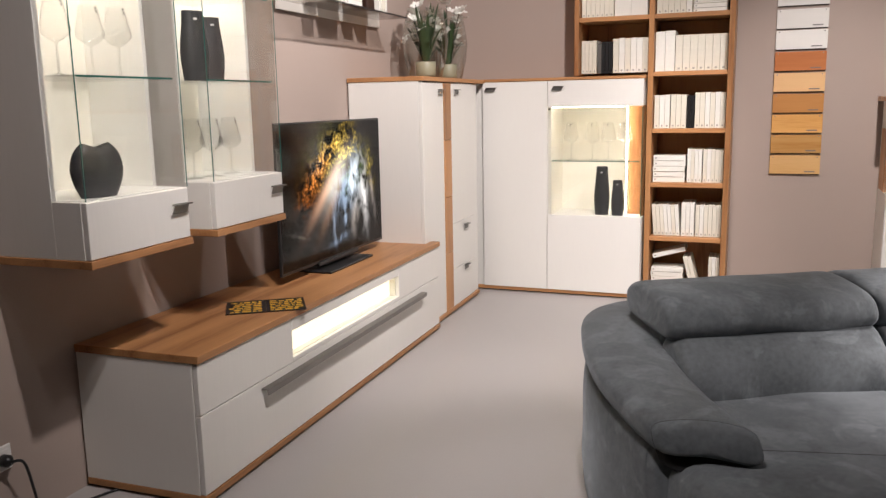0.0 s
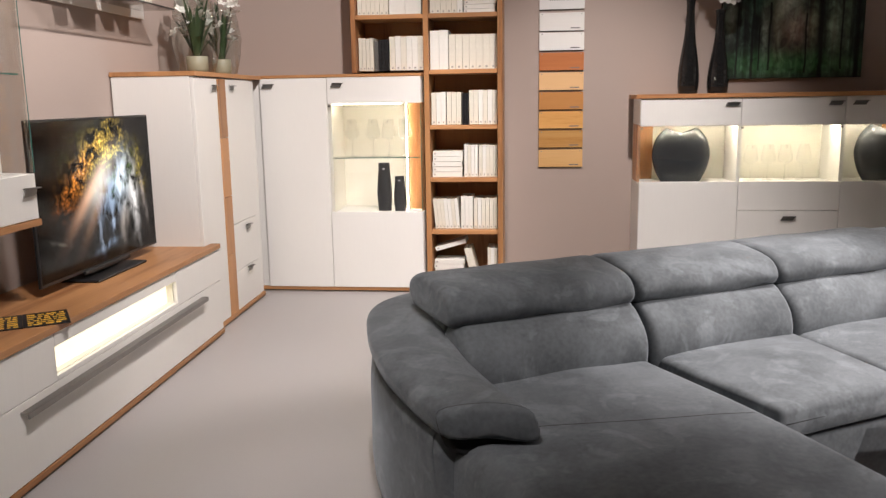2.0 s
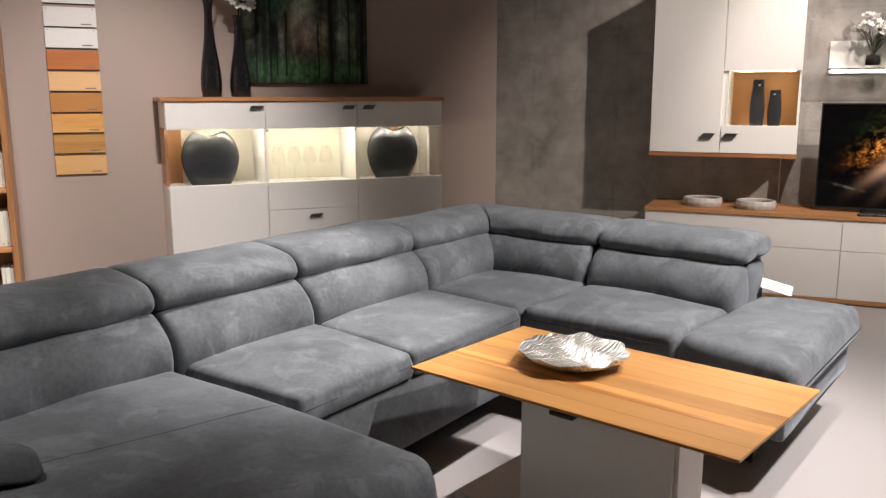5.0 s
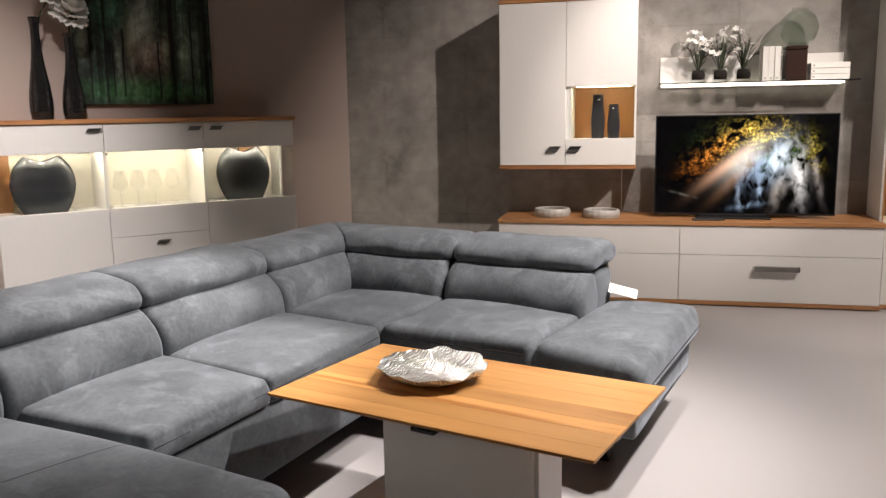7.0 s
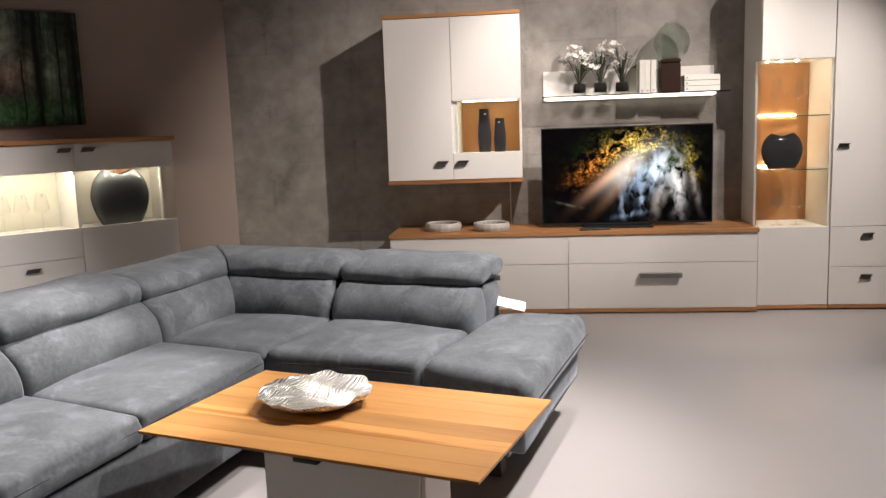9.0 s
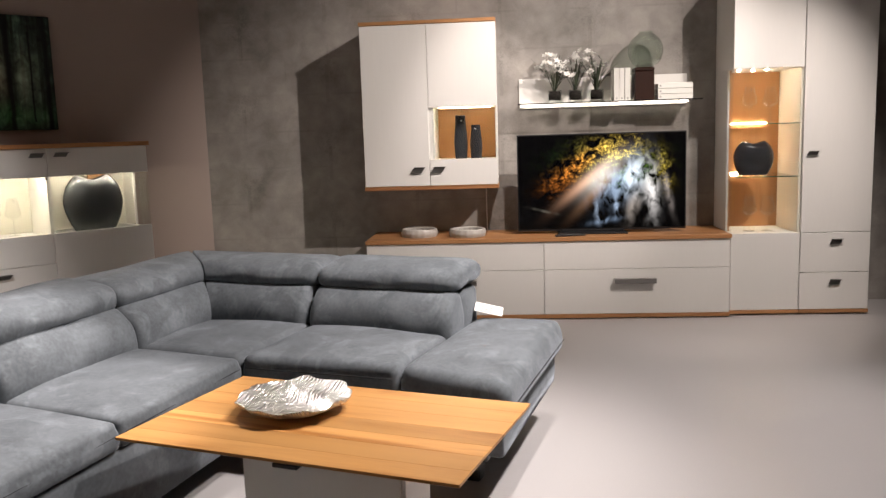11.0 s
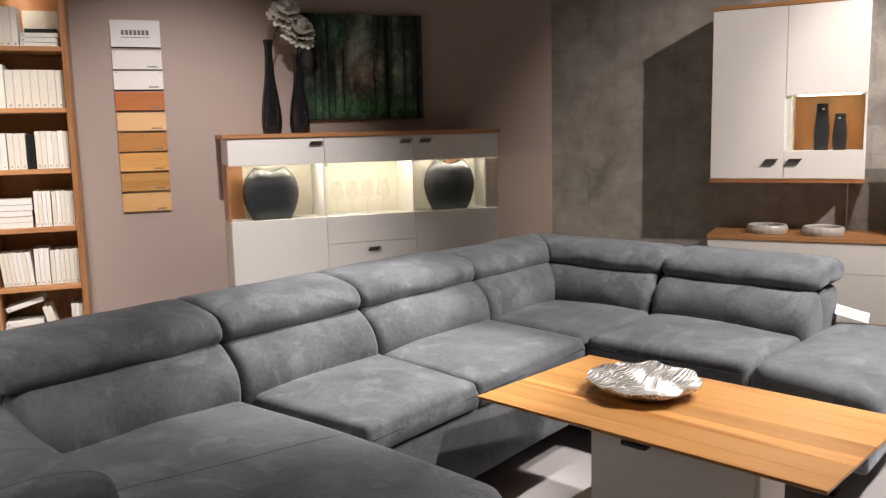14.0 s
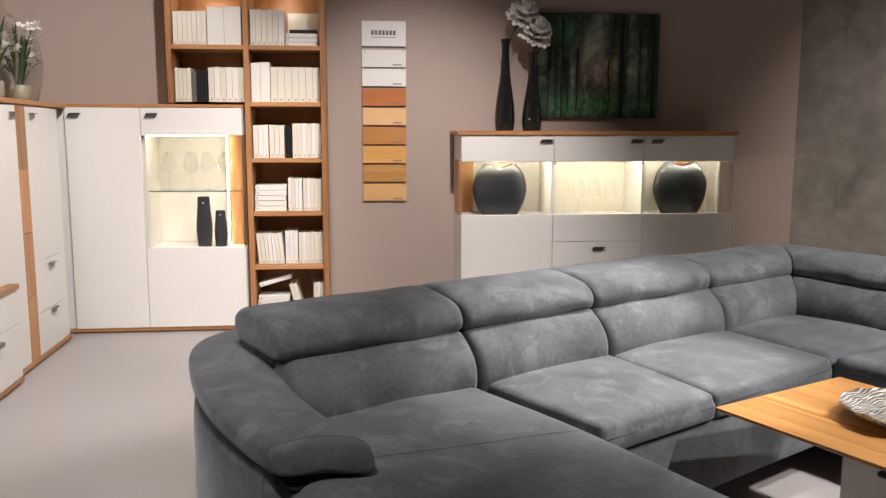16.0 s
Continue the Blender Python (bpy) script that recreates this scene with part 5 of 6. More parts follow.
def orchid_pot(x, y, z, seed):
    rng = random.Random(seed)
    v = holder("potted_orchid", RIGHT, (x, y, z), "small white orchid in dark soil in a square glass", "plant", "potted orchids")
    o = Matrix.Translation((x, y, z))
    bm = box(-0.045, 0.045, -0.045, 0.045, 0.0005, 0.085, 0.003)
    part("glass", moved(bm, o), VASE_GLASS, v, "clear square glass pot")
    part("soil", moved(lathe([(0, 0.02), (0.038, 0.02), (0.042, 0.05), (0.036, 0.078), (0, 0.083)], 18, 1, lambda a, i: 1 + 0.06 * math.sin(5 * a + i)), o), SOIL, v, "dark soil", True)
    leaves, flowers = bmesh.new(), bmesh.new()
    for k in range(22):
        a = rng.uniform(0, 6.28)
        r = rng.uniform(0.03, 0.17)
        strap_leaf((0.008 * math.cos(a), 0.008 * math.sin(a), 0.08), (r * math.cos(a), 0.6 * r * math.sin(a), rng.uniform(0.18, 0.33)), 0.011, 0.03, leaves)
    for k in range(7):
        a = rng.uniform(0, 6.28)
        r = rng.uniform(0.03, 0.12)
        tip = (r * math.cos(a), 0.6 * r * math.sin(a), rng.uniform(0.22, 0.33))
        part("stem", moved(tube([(0, 0, 0.08), (tip[0] * 0.3, tip[1] * 0.3, tip[2] * 0.65), tip], 0.002, 6, 8), o), STEM, v, "", True)
        for j in range(5):
            blossom((tip[0] + rng.uniform(-0.04, 0.04), tip[1] + rng.uniform(-0.02, 0.02), tip[2] + rng.uniform(-0.05, 0.03)), 0.024, flowers, rng)
    part("leaves", moved(leaves, o), STEM, v, "dark narrow leaves", True)
    part("blossoms", moved(flowers, o), PETAL, v, "white orchid blossoms", True)


for i, x in enumerate((1.285, 1.425, 1.568)):
    orchid_pot(x, 0.36, SZ + 0.008, 20 + i)
book_row(RIGHT, 1.68, 1.79, 0.30, SZ + 0.008, 3, 0.215, PAPER)
bx = holder("box", RIGHT, (1.885, 0.37, SZ + 0.008), "brown leather box under a round glass vase", "box", "brown boxes")
slab(bx, "body", 1.82, 1.95, 0.31, 0.43, SZ + 0.0085, SZ + 0.20, BROWN, "", 0.006)
slab(bx, "lid", 1.818, 1.952, 0.308, 0.432, SZ + 0.2005, SZ + 0.225, BROWN, "", 0.006)
gv = new("ball_vase", mesh_of(lathe([(max(0, p[0]), p[1]) for p in smooth_curve([(0, 0), (0.04, 0.0), (0.09, 0.035), (0.117, 0.105), (0.10, 0.175), (0.06, 0.215), (0.045, 0.225), (0.046, 0.24)], 30)], 40), "ball_vase", GREEN_GLASS, True))
gv.matrix_basis = RIGHT @ Matrix.Translation((1.90, 0.37, SZ + 0.2255))
tagged(gv, "round green-tinted glass vase on a brown box", "vase")
book_stack(RIGHT, 1.965, 2.205, 0.29, SZ + 0.008, 3, 0.036)

# tall vitrine
V0, V1, VF, VB, VT = 2.398, 2.838, 0.05, 0.498, 2.25
tv = holder("tall_vitrine", RIGHT, (2.62, 0.27, 0), "white tall vitrine with glass corner, wooden interior and lit shelves", "vitrine")
slab(tv, "base", V0 - 0.002, V1, VF - 0.004, VB, 0.010, 0.0325, WOOD)
slab(tv, "plinth", V0 + 0.03, V1 - 0.01, VF + 0.03, VB - 0.03, 0.0, 0.0095, PLINTH)
slab(tv, "lower_carcass", V0, V1, VF + 0.021, VB, 0.033, 0.540, WHITE)
slab(tv, "upper_carcass", V0, V1, VF + 0.021, VB, 1.600, VT, WHITE)
slab(tv, "side_panel", V0, V0 + 0.018, 0.20, VB, 0.5405, 1.5995, WHITE)
slab(tv, "corner_post", V0, V0 + 0.014, 0.185, 0.1995, 0.5405, 1.46, WHITE, "narrow white upright")
slab(tv, "back_panel", V0 + 0.0185, V1 - 0.0145, VB - 0.012, VB, 0.5405, 1.5995, WOOD_UP, "core beech back panel")
slab(tv, "wood_side", V0 + 0.0185, V0 + 0.03, 0.21, VB - 0.0125, 0.5405, 1.5995, WOOD_UP, "core beech inner side")
slab(tv, "inner_side", V1 - 0.014, V1, VF + 0.021, VB, 0.5405, 1.5995, CREAM, "cream inner side")
front(tv, "door_panel", V0, V1, 0.033, 0.545, VF)
front(tv, "door_panel", V0, V1, 1.597, VT, VF)
pane(tv, "door_pane", V0 + 0.003, V1 - 0.003, VF + 0.007, VF + 0.012, 0.546, 1.596)
part("side_pane", box(V0 + 0.002, V0 + 0.007, VF + 0.022, 0.1845, 0.5405, 1.5995, 0), PANE, tv, "clear glass side")
for z in (0.905, 1.245):
    s = glass_shelf(tv, V0 + 0.032, V1 - 0.015, VF + 0.025, VB - 0.014, z)
    led(tv, V0 + 0.035, V1 - 0.10, VB - 0.021, VB - 0.015, z + 0.0065, z + 0.0105, LED_BRIGHT)
dots = bmesh.new()
for k in range(3):
    px = V0 + 0.08 + 0.09 * k
    box(px - 0.006, px + 0.006, 0.22, 0.232, 1.5945, 1.599, 0, 1, dots)
part("led_strip", dots, LED_DOT, tv, "row of glowing warm led dots")
for x, y, z in ((2.543, 0.20, 1.2515), (2.676, 0.20, 1.2515), (2.556, 0.2, 0.5405), (2.674, 0.2, 0.5405)):
    wine_glass(RIGHT, x, y, z, 1.06, "wine glasses in the tall vitrine")
round_vase(RIGHT, 2.585, 0.23, 0.9115, 0.265, 0.225, 0)

# tall cupboard
K0, K1 = 2.841, 3.28
tk = holder("tall_cupboard", RIGHT, (3.06, 0.27, 0), "white tall cupboard with one door above two drawers", "cupboard")
slab(tk, "base", K0, K1 + 0.002, VF - 0.004, VB, 0.010, 0.0325, WOOD)
slab(tk, "plinth", K0 + 0.01, K1 - 0.03, VF + 0.03, VB - 0.03, 0.0, 0.0095, PLINTH)
slab(tk, "carcass", K0, K1, VF + 0.021, VB, 0.033, VT, WHITE)
d = front(tk, "door", K0, K1, 0.541, VT, VF)
pull(d, 2.90, 1.053, VF, 0.062, 0.03)
for z0, z1, hz in ((0.279, 0.541, 0.482), (0.033, 0.279, 0.216)):
    d = front(tk, "drawer", K0, K1, z0, z1, VF)
    pull(d, 3.062, hz, VF, 0.066, 0.034)


# ---- sofa ----
SOFA = pose(3.127, 3.932, 0, 0, 0, 25.32)


def pad(profile, x0, x1, radius, around=40, cut0=0.0, cut1=0.0, puff=0.0, along=22, seed=0, wrinkle=0.003, ends=(1, 1)):
    """An upholstered roll: a smooth cross-section of (depth, height) points drawn out from x0 to x1, drawn in at rounded ends.
    cut0, cut1: how far each end slants with the depth; puff: how far the middle swells."""
    ring = smooth_curve(profile, around, True)
    mid = sum(ring) / len(ring)
    rng = np.random.RandomState(seed)
    ph = rng.uniform(0, 6.28, 6)
    n_end = 6
    length = x1 - x0
    xs = [(radius * (1 - math.cos(0.5 * math.pi * k / n_end)), math.sin(0.5 * math.pi * k / n_end)) for k in range(n_end + 1)]
    line = []
    for d, s in xs:
        line.append((x0 + d, s if ends[0] else 1.0))
    for k in range(1, along):
        line.append((x0 + radius + (length - 2 * radius) * k / along, 1.0))
    for d, s in reversed(xs):
        line.append((x1 - d, s if ends[1] else 1.0))
    size = max(np.linalg.norm(p - mid) for p in ring)
    bm = bmesh.new()
    rows = []
    for x, s in line:
        u = (x - x0) / length
        grow = 1 + puff * math.sin(math.pi * min(max(u, 0), 1)) ** 0.7
        row = []
        for i, p in enumerate(ring):
            d = p - mid
            r = np.linalg.norm(d)
            q = mid + d * (max(0.0, (r - radius * (1 - s))) / r) * grow
            w = wrinkle * (math.sin(9 * x + 3 * u + ph[0]) * math.sin(0.55 * i + ph[1]) + 0.6 * math.sin(23 * x + ph[2]) * math.sin(0.9 * i + ph[3]))
            q = q + d / r * w * s
            shift = cut0 * q[0] * (1 - u) + cut1 * q[0] * u
            row.append(bm.verts.new((x + shift, q[0], q[1])))
        rows.append(row)
    n = len(ring)
    for a, b in zip(rows, rows[1:]):
        for i in range(n):
            bm.faces.new((a[i], a[(i + 1) % n], b[(i + 1) % n], b[i]))
    bm.faces.new(rows[0][::-1])
    bm.faces.new(rows[-1])
    bmesh.ops.recalc_face_normals(bm, faces=bm.faces)
    return bm


def piping(points, parent, radius=0.003, count=40):
    return part("seam", tube(points, radius, 6, count), SEAM, parent, "stitched dark seam", True)


def cushion(outline, z0, z1, radius, crown=0.02, cells=30, seed=0, wrinkle=0.004):
    """A flat upholstered cushion over a four-sided outline (corners in order), with rounded top edges, a crown and soft dents."""
    a, b, c, d = [Vector((*p, 0)) for p in outline]
    w = ((b - a).length + (c - d).length) / 2
    l = ((d - a).length + (c - b).length) / 2
    rng = np.random.RandomState(seed)
    ph = rng.uniform(0, 6.28, 8)

    def place(u, v):
        return a.lerp(b, u).lerp(d.lerp(c, u), v)

    def steps(length):
        k = radius / length
        edge = [k * (1 - math.cos(0.5 * math.pi * i / 5)) for i in range(6)]
        inner = [k + (1 - 2 * k) * i / cells for i in range(1, cells)]
        return edge + inner + [1 - e for e in reversed(edge)]
    us, vs = steps(w), steps(l)
    bm = bmesh.new()
    grid = []
    for u in us:
        row = []
        for v in vs:
            e = []
            for q, length in ((u, w), (v, l)):
                d_ = min(q, 1 - q) * length
                e.append(max(0.0, 1 - d_ / radius))
            over = math.hypot(*e)
            if over > 1 and e[0] > 0 and e[1] > 0:
                u_, v_ = [(lambda k: k if q < 0.5 else 1 - k)(radius * (1 - x / over) / length) for q, x, length in ((u, e[0], w), (v, e[1], l))]
            else:
                u_, v_ = u, v
            drop = radius * (1 - math.sqrt(max(0.0, 1 - min(1.0, math.hypot(*e)) ** 2)))
            p = place(u_, v_)
            z = z1 - drop + crown * (math.sin(math.pi * u) * math.sin(math.pi * v)) ** 0.6 if 0 < u < 1 and 0 < v < 1 else z1 - radius
            z += wrinkle * math.sin(5 * p.x + ph[0]) * math.sin(6 * p.y + ph[1]) + 0.5 * wrinkle * math.sin(13 * p.x + 7 * p.y + ph[2])
            row.append(bm.verts.new((p.x, p.y, z)))
        grid.append(row)
    for r0, r1 in zip(grid, grid[1:]):
        for i in range(len(vs) - 1):
            bm.faces.new((r0[i], r1[i], r1[i + 1], r0[i + 1]))
    rim = [grid[i][0] for i in range(len(us))] + [grid[-1][j] for j in range(1, len(vs))] + [grid[i][-1] for i in range(len(us) - 2, -1, -1)] + [grid[0][j] for j in range(len(vs) - 2, 0, -1)]
    cx = sum((v.co for v in rim), Vector()) / len(rim)
    prev = rim
    for k, (zz, out) in enumerate(((z1 - radius - 0.25 * (z1 - radius - z0), 0.006), (z1 - radius - 0.6 * (z1 - radius - z0), 0.007), (z0 + 0.008, 0.002), (z0, -0.012))):
        ring = []
        for v in rim:
            o = (v.co - cx)
            o.z = 0
            p = v.co + o.normalized() * out
            ring.append(bm.verts.new((p.x, p.y, zz)))
        for i in range(len(rim)):
            bm.faces.new((prev[i], prev[(i + 1) % len(rim)], ring[(i + 1) % len(rim)], ring[i]))
        prev = ring
    bm.faces.new(prev)
    bmesh.ops.recalc_face_normals(bm, faces=bm.faces)
    return bm


sofa = holder("sofa", SOFA, (-1.4, -0.7, 0), "large U-shaped grey velour sofa with chaise and adjustable headrests", "sofa")
TILT_L = 4.6  # the long side leans a little from the square
LONG = pose(-0.31, -0.26, 0, 0, 0, TILT_L)  # x along the crease, y towards the back
SIDE = pose(-0.31, -0.26, 0, 0, 0, -90)  # x towards the open end, y towards the back


def at_long(x, y):
    p = LONG @ Vector((x, y, 0))
    return (p.x, p.y)


BACK_PROFILE = [(0.005, 0.36), (-0.03, 0.445), (-0.012, 0.535), (0.055, 0.598), (0.12, 0.605), (0.17, 0.55), (0.19, 0.45), (0.12, 0.36)]
HEAD_PROFILE = [(0.10, 0.592), (0.060, 0.606), (0.052, 0.648), (0.092, 0.692), (0.21, 0.718), (0.34, 0.712), (0.41, 0.668), (0.38, 0.61), (0.22, 0.590)]
HEAD_LOW = [(0.10, 0.590), (0.060, 0.604), (0.052, 0.642), (0.092, 0.682), (0.21, 0.706), (0.34, 0.698), (0.41, 0.656), (0.38, 0.61), (0.22, 0.588)]
joints = [-2.47, -1.83, -1.225, -0.53]
for i, (x0, x1) in enumerate(zip(joints, joints[1:])):
    part("backrest", moved(pad(BACK_PROFILE, x0 + 0.001, x1 - 0.001, 0.034, seed=i, puff=0.008), LONG), FABRIC, sofa, "", True)
for i, (x0, x1) in enumerate(zip([-2.485, -1.83, -1.225], [-1.83, -1.225, -0.53])):
    part("headrest", moved(pad(HEAD_PROFILE, x0 + 0.001, x1 - 0.001, 0.032, seed=10 + i, puff=0.01), LONG), FABRIC, sofa, "", True)
part("backrest", moved(pad(BACK_PROFILE, -0.529, 0.0, 0.034, seed=4, cut1=1.0, ends=(1, 0)), LONG), FABRIC, sofa, "", True)
part("headrest", moved(pad(HEAD_LOW, -0.529, 0.0, 0.032, seed=14, cut1=1.0, ends=(1, 0)), LONG), FABRIC, sofa, "", True)
part("backrest", moved(pad(BACK_PROFILE, 0.0, 0.525, 0.05, seed=5, cut0=-1.0, ends=(0, 1)), SIDE), FABRIC, sofa, "", True)
part("backrest", moved(pad(BACK_PROFILE, 0.53, 1.195, 0.05, seed=6, puff=0.02), SIDE), FABRIC, sofa, "", True)
part("headrest", moved(pad(HEAD_LOW, 0.0, 0.53, 0.05, seed=15, cut0=-1.0, ends=(0, 1)), SIDE), FABRIC, sofa, "", True)
part("headrest", moved(pad(HEAD_LOW, 0.532, 1.20, 0.055, seed=16, puff=0.03), SIDE), FABRIC, sofa, "", True)

# rear shells below the headrests
part("back_shell", moved(box(-2.45, 0.12, 0.17, 0.36, 0.06, 0.59, 0.03, 3), LONG), FABRIC, sofa, "", True)
part("back_shell", moved(box(-0.12, 1.19, 0.12, 0.36, 0.06, 0.59, 0.04, 4), SIDE), FABRIC, sofa, "", True)

# seats
def seat(name, outline, z1=0.44, z0=0.235, crown=0.016, seed=0, radius=0.036):
    return part(name, cushion(outline, z0, z1, radius, crown, seed=seed), FABRIC, sofa, "", True)


A = at_long
seat("seat_cushion", [A(-1.80, -0.525), A(-1.284, -0.52), A(-1.207, 0.06), A(-1.80, 0.06)], seed=21, z0=0.352, radius=0.024)
seat("seat_cushion", [A(-1.281, -0.52), A(-0.587, -0.512), A(-0.53, 0.06), A(-1.204, 0.06)], seed=22, z0=0.352, radius=0.024)
seat("corner_seat", [(-0.835, -0.793), (-0.25, -0.80), (-0.25, -0.20), (-0.82, -0.25)], seed=23)
seat("seat_cushion", [(-0.81, -1.44), (-0.25, -1.44), (-0.25, -0.80), (-0.832, -0.797)], seed=24, radius=0.032)
seat("ottoman_seat", [(-0.915, -1.885), (0.045, -1.835), (0.045, -1.435), (-0.815, -1.445)], seed=25, radius=0.05, z0=0.325)
CHAISE = [(-2.93, -1.455), (-2.055, -1.455), A(-1.805, 0.06), (-2.93, -0.36)]
skin = cushion(CHAISE, 0.17, 0.44, 0.07, 0.016, seed=26)
chaise_tree = BVHTree.FromBMesh(skin)
skin.free()
chaise = seat("chaise_seat", CHAISE, seed=26, radius=0.07, z0=0.17)
# the stitched seam that crosses the chaise in line with the seat fronts
a, b = Vector((*A(-1.845, -0.535), 1.0)), Vector((-2.80, -0.80, 1.0))
across = [chaise_tree.ray_cast(a.lerp(b, i / 30), Vector((0, 0, -1)))[0] for i in range(31)]
part("seam", tube([tuple(p - Vector((0, 0, 0.0008))) for p in across if p is not None], 0.0016, 6), SEAM, chaise, "stitched dark seam", True)

# stitched seams along the front edges
def front_seam(a, b, z, out=0.0075):
    a, b = Vector((*a, z)), Vector((*b, z))
    n = Vector((b.y - a.y, a.x - b.x, 0)).normalized() * out
    w = (b - a) * 0.03
    piping([tuple(a + n + w), tuple(a.lerp(b, 0.5) + n), tuple(b + n - w)], sofa, 0.0016, 12)


front_seam(A(-1.80, -0.525), A(-1.284, -0.52), 0.400, 0.004)
front_seam(A(-1.281, -0.52), A(-0.587, -0.512), 0.400, 0.004)
front_seam((-0.832, -0.80), (-0.81, -1.44), 0.395, 0.005)
front_seam((-0.815, -1.445), (-0.915, -1.885), 0.362)
front_seam((-0.915, -1.885), (0.045, -1.835), 0.362)

# bases
def base(outline, z0, z1, seed=0):
    return part("base", cushion(outline, z0, z1, 0.02, 0.0, 8, seed, 0.0), FABRIC, sofa, "", True)


base([A(-1.80, -0.516), A(-0.57, -0.502), A(-0.48, 0.2), A(-1.80, 0.2)], 0.115, 0.3515, 1)
base([(-0.785, -1.42), (-0.10, -1.42), (-0.10, -0.3), (-0.775, -0.3)], 0.15, 0.235, 2)
base([(-0.885, -1.85), (0.02, -1.80), (0.02, -1.421), (-0.795, -1.421)], 0.175, 0.324, 3)
base([(-2.90, -1.43), (-2.10, -1.43), A(-1.85, 0.16), (-2.90, -0.2)], 0.05, 0.175, 4)
part("underframe", cushion([A(-1.78, -0.42), A(-0.5, -0.33), A(-0.5, 0.2), A(-1.78, 0.2)], 0.03, 0.099, 0.01, 0.0, 4, 0, 0.0), BLACK, sofa, "black metal underframe")
part("underframe", box(-0.70, -0.10, -1.40, -0.45, 0.06, 0.149, 0.006), BLACK, sofa, "black metal underframe")
part("underframe", box(-0.80, -0.10, -1.765, -1.725, 0.12, 0.174, 0.006), BLACK, sofa, "black metal underframe")
part("leg", box(-0.70, -0.64, -1.70, -1.58, 0.0, 0.174, 0.004), BLACK, sofa, "black metal leg plate")


def foot(x, y):
    part("foot", moved(lathe([(0, 0), (0.022, 0), (0.025, 0.012), (0.018, 0.03), (0.018, 0.062), (0, 0.062)], 20), Matrix.Translation((x, y, 0.0))), BLACK, sofa, "black round foot", True)


for p in ((-2.0, -1.02), (-1.75, -0.80), (-0.2, -1.35), (-0.2, -0.5), (-2.8, -1.35), (-2.2, -1.35), (-2.8, -0.2)):
    foot(*p)
part("castor", moved(lathe([(0, -0.015), (0.028, -0.015), (0.032, 0), (0.028, 0.015), (0, 0.015)], 24), Matrix.Translation((-1.98, -1.0, 0.032)) @ pose(0, 0, 0, 0, 90, 30)), BLACK, sofa, "black castor wheel", True)

# curved arm beside the chaise
def arm_sweep(line, profile, count=44, around=34, skew=0.62, lip=0.03):
    """A padded arm along a curved line of (x, y, lift, width); profile in (inward, up). Its blunt end is cut askew, further out on the inner side, with a rounded lip."""
    path = smooth_curve(line, count)
    ring = smooth_curve(profile, around, True)
    mid = sum(ring) / len(ring)
    stations = [(i, 0.0, 1.0) for i in range(count)]
    stations = [(0, -lip * math.sin(a), 1 - lip / 0.05 * (1 - math.cos(a))) for a in (1.5, 1.1, 0.7, 0.35)] + stations + [(count - 1, lip * math.sin(a), 1 - lip / 0.05 * (1 - math.cos(a))) for a in (0.35, 0.7, 1.1, 1.5)]
    bm = bmesh.new()
    rows = []
    for i, ahead, s in stations:
        p = path[i]
        q = path[min(i + 1, count - 1)] - path[max(i - 1, 0)]
        way = np.array((q[0], q[1])) / np.hypot(q[0], q[1])
        out = np.array((-way[1], way[0]))
        slant = skew * max(0.0, (i / (count - 1) - 0.7) / 0.3) ** 1.5
        row = []
        for r in ring:
            d = r - mid
            long = np.linalg.norm(d)
            e = mid + d * max(0.1, 1 - (1 - s) * 0.05 / long) * np.array((p[3], 1.0))
            k = ahead + slant * (e[0] - 0.5 * (e[1] - mid[1]))
            row.append(bm.verts.new((p[0] + out[0] * e[0] + way[0] * k, p[1] + out[1] * e[0] + way[1] * k, p[2] + e[1])))
        rows.append(row)
    n = len(ring)
    for a, b in zip(rows, rows[1:]):
        for k in range(n):
            bm.faces.new((a[k], a[(k + 1) % n], b[(k + 1) % n], b[k]))
    bm.faces.new(rows[0][::-1])
    bm.faces.new(rows[-1])
    edge = [tuple(v.co) for v in rows[-4]]
    bmesh.ops.recalc_face_normals(bm, faces=bm.faces)
    return bm, edge


ARM_LINE = [(-2.46, 0.15, 0.512, 1.0), (-2.65, 0.135, 0.522, 1.0), (-2.795, 0.03, 0.525, 1.02), (-2.86, -0.19, 0.518, 1.04), (-2.889, -0.45, 0.506, 1.02), (-2.882, -0.66, 0.494, 0.96), (-2.872, -0.76, 0.490, 0.92), (-2.858, -0.845, 0.486, 0.88)]
PAD = [(-0.100, -0.026), (-0.120, 0.008), (-0.104, 0.042), (0.0, 0.058), (0.092, 0.046), (0.115, 0.010), (0.102, -0.030), (0.0, -0.026)]
pad_mesh, pad_edge = arm_sweep(ARM_LINE, PAD, lip=0.026)
arm = part("arm_pad", pad_mesh, FABRIC, sofa, "", True)
part("seam", tube(pad_edge + pad_edge[:1], 0.0006, 6), SEAM, arm, "stitched dark seam", True)
SHELL_LINE = [(x, y, 0.0, w) for x, y, z, w in ARM_LINE]
SHELL = [(-0.095, 0.05), (-0.112, 0.25), (-0.106, 0.43), (-0.06, 0.452), (0.05, 0.452), (0.095, 0.43), (0.10, 0.25), (0.07, 0.05)]
# near-black core between pad and shell: the gap's shade, put in as colour
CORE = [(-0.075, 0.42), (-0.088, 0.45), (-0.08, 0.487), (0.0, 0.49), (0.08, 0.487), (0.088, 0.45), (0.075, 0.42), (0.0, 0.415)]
part("arm_gap_shade", arm_sweep(SHELL_LINE, CORE, lip=0.012)[0], SEAM, sofa, "near-black core painted as the shade in the gap under the arm pad", True)
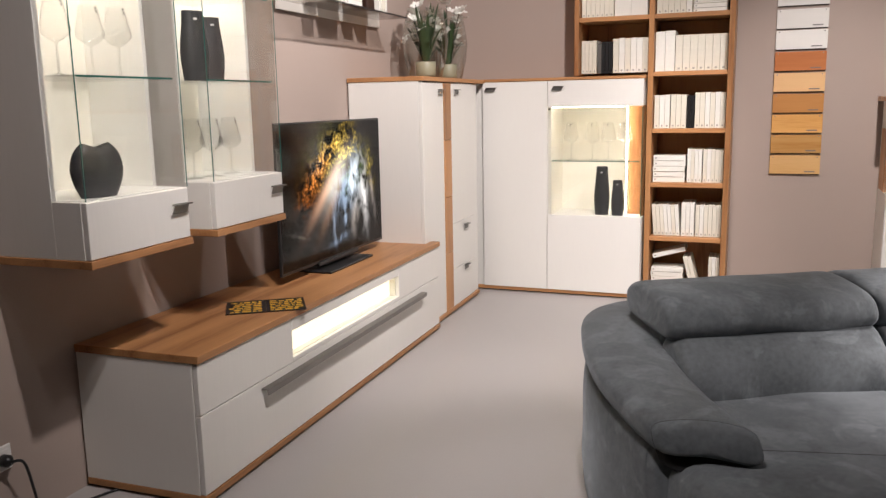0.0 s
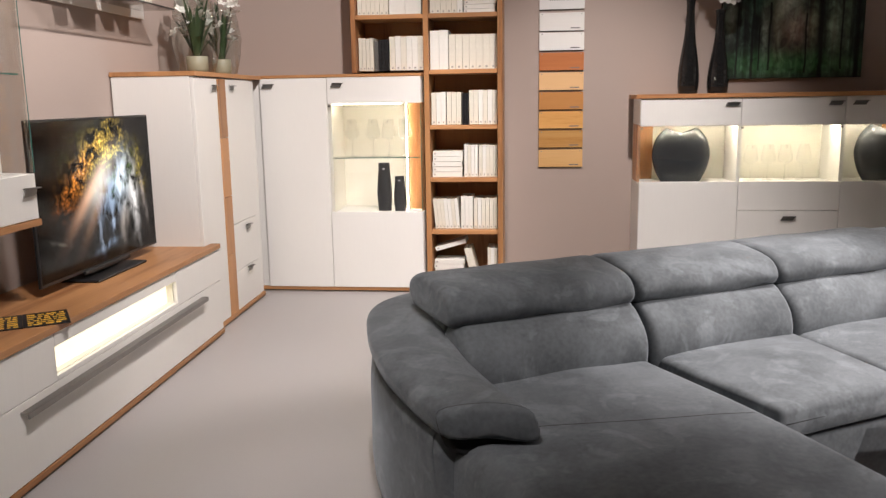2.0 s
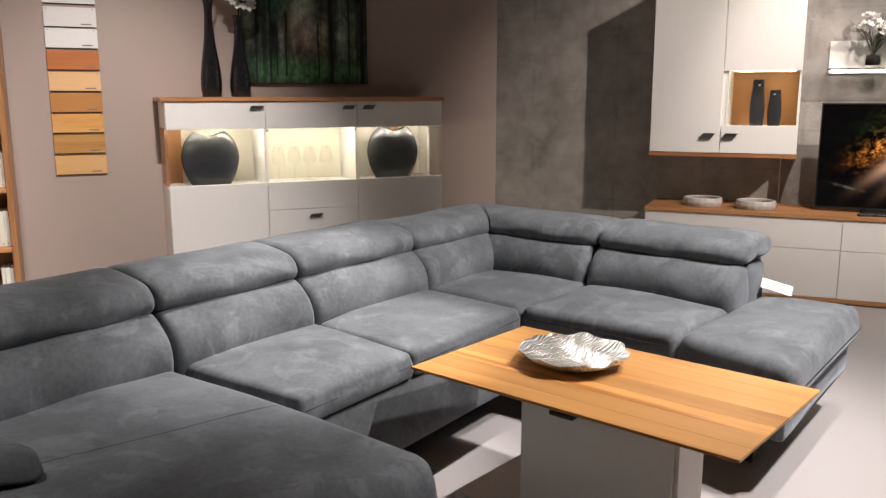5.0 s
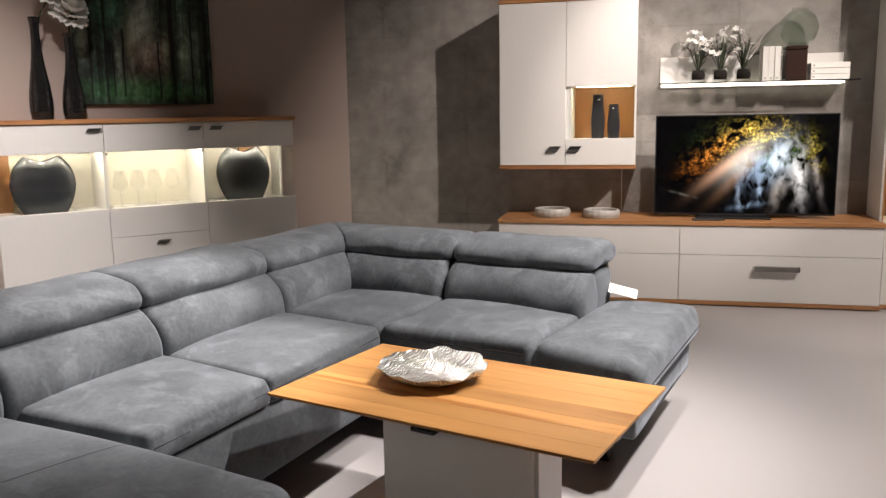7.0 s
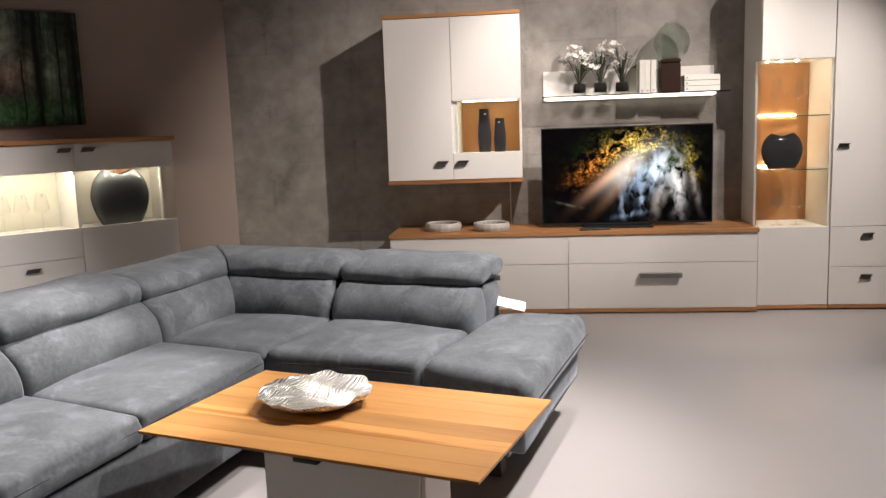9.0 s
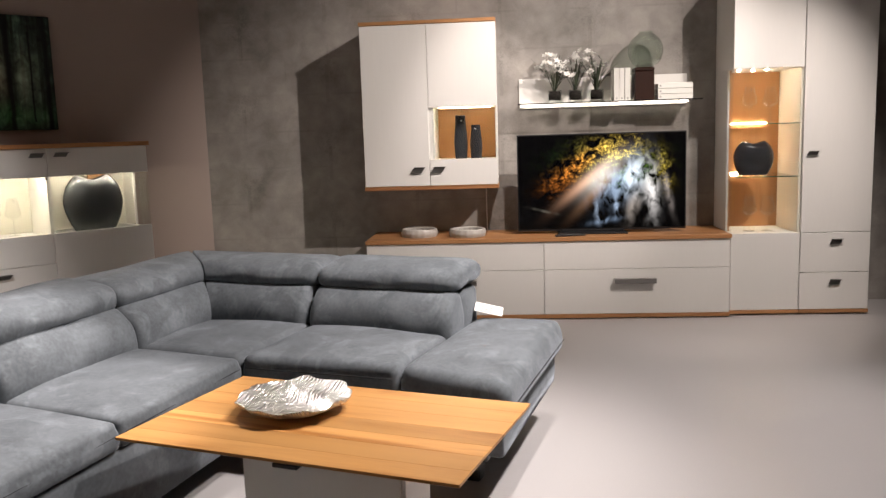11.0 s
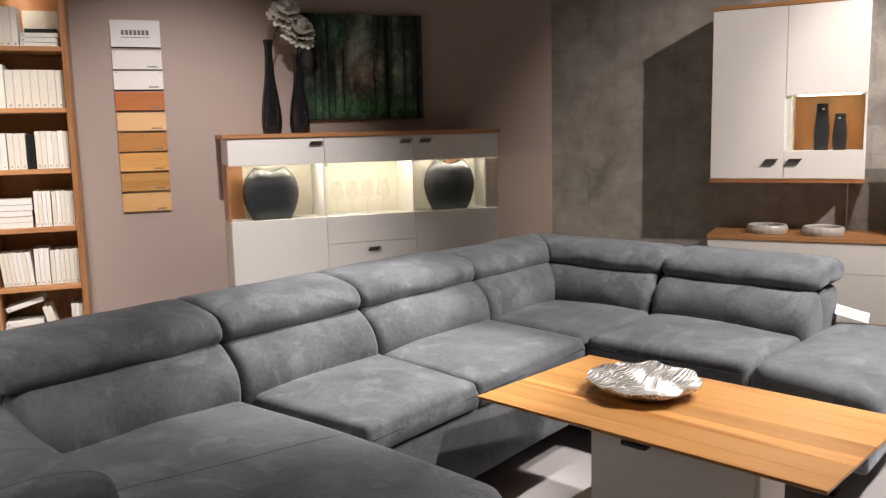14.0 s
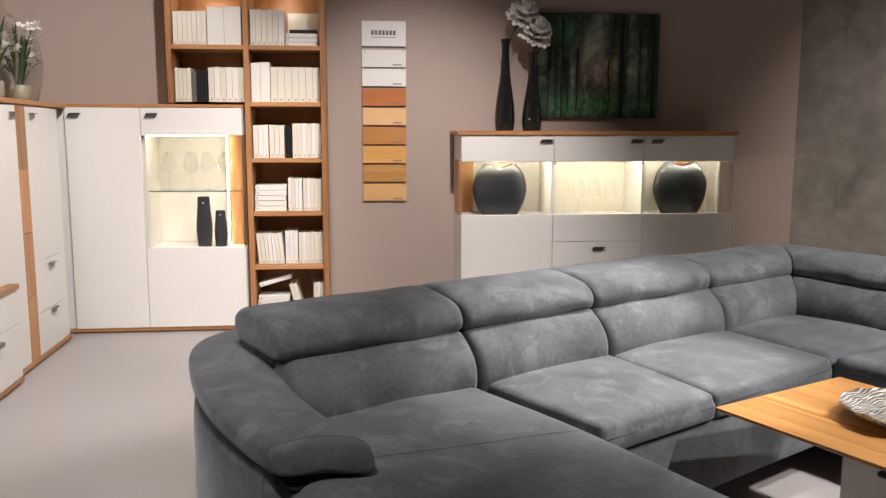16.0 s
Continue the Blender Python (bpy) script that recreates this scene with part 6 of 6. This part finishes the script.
part("arm_shell", arm_sweep(SHELL_LINE, SHELL, lip=0.02)[0], FABRIC, sofa, "", True)

# tag on the ottoman
tag = holder("price_tag", SOFA, (0.0, -1.515, 0.445), "small white paper price tag lying on the sofa", "price tag")
M = Matrix.Translation((-0.005, -1.515, 0.480)) @ pose(0, 0, 0, 0, 0, -71) @ pose(0, 0, 0, 30, 14, 0)
part("card", moved(box(-0.062, 0.062, -0.03, 0.03, 0, 0.0015, 0), M), PAPER, tag)
bars = bmesh.new()
for i in range(4):
    box(-0.05, 0.02 + 0.01 * (i % 2), 0.018 - i * 0.014, 0.023 - i * 0.014, 0.0016, 0.002, 0, 1, bars)
part("print", moved(bars, M), INK, tag, "grey bars of print")

# ---- coffee table ----
TABLE = pose(2.039, 2.336, 0, 0, 0, math.degrees(math.atan2(1.411 - 2.336, 2.475 - 2.039)))
tb = holder("coffee_table", TABLE, (0.51, 0.3, 0), "white pedestal coffee table with solid core beech top", "table")
bm = box(0, 1.02, 0, 0.60, 0.426, 0.436, 0)
for v in bm.verts:
    if v.co.z < 0.43:
        v.co.x += 0.02 * (1 if v.co.x < 0.5 else -1)
        v.co.y += 0.02 * (1 if v.co.y < 0.3 else -1)
tt = part("tabletop", bm, TABLE_WOOD, tb, "honey-coloured core beech tabletop with bevelled underside")
cuts = [0.0, 0.082, 0.175, 0.246, 0.335, 0.43, 0.515, 0.60]
for y0, y1 in zip(cuts, cuts[1:]):
    part("stave", box(0, 1.02, y0 + 0.0002, y1 - 0.0002, 0.4362, 0.444, 0.0006), TABLE_WOOD, tt)
slab(tb, "pedestal", 0.31, 0.795, 0.15, 0.33, 0.032, 0.40, WHITE)
slab(tb, "pedestal_panel", 0.7955, 0.807, 0.16, 0.32, 0.032, 0.40, WHITE)
slab(tb, "neck", 0.36, 0.76, 0.18, 0.31, 0.4005, 0.4255, BLACK, "dark metal lifting frame")
slab(tb, "base_plate", 0.10, 0.90, 0.09, 0.46, 0.004, 0.0315, WHITE, "", 0.003)
slab(tb, "lever", 0.425, 0.505, 0.120, 0.1495, 0.362, 0.376, BLACK, "small black height lever", 0.003)
for x in (0.15, 0.85):
    for y in (0.13, 0.42):
        slab(tb, "glide", x - 0.02, x + 0.02, y - 0.02, y + 0.02, 0.0, 0.0038, BLACK, "", 0)

# silver dish
dish = bmesh.new()
N, R = 110, 36
rows = []
for i in range(R + 1):
    r = 0.170 * i / R
    row = []
    for k in range(N):
        a = 2 * math.pi * k / N
        edge = 1 + 0.025 * math.sin(7 * a) + 0.018 * math.sin(13 * a + 1)
        x, y = r * edge * math.cos(a), r * edge * math.sin(a)
        u = i / R
        z = 0.010 + 0.024 * u ** 2.0
        z += 0.012 * math.sin(24 * x + 5 * math.sin(15 * y)) * math.cos(20 * y + 2) * min(1, 1.3 - u) + 0.004 * u * math.sin(9 * a + 20 * r) + 0.0035 * noise.noise(Vector((x * 30, y * 30, 3)))
        row.append(dish.verts.new((x, y, max(0.006, z + 0.012))))
    rows.append(row)
for a, b in zip(rows, rows[1:]):
    for k in range(N):
        dish.faces.new((a[k], b[k], b[(k + 1) % N], a[(k + 1) % N]))
under = [[dish.verts.new((v.co.x * s, v.co.y * s, z)) for v in rows[-1]] for s, z in ((0.93, 0.030), (0.62, 0.006), (0.45, 0.0))]
prev = rows[-1]
for ring in under:
    for k in range(N):
        dish.faces.new((prev[k], ring[k], ring[(k + 1) % N], prev[(k + 1) % N]))
    prev = ring
dish.faces.new(prev)
bmesh.ops.remove_doubles(dish, verts=dish.verts[:], dist=0.0002)
bmesh.ops.recalc_face_normals(dish, faces=dish.faces)
ds = new("dish", mesh_of(dish, "dish", SILVER, True))
ds.matrix_basis = TABLE @ Matrix.Translation((0.362, 0.352, 0.4442))
tagged(ds, "hammered silver metal dish with wavy rim on the table", "dish")
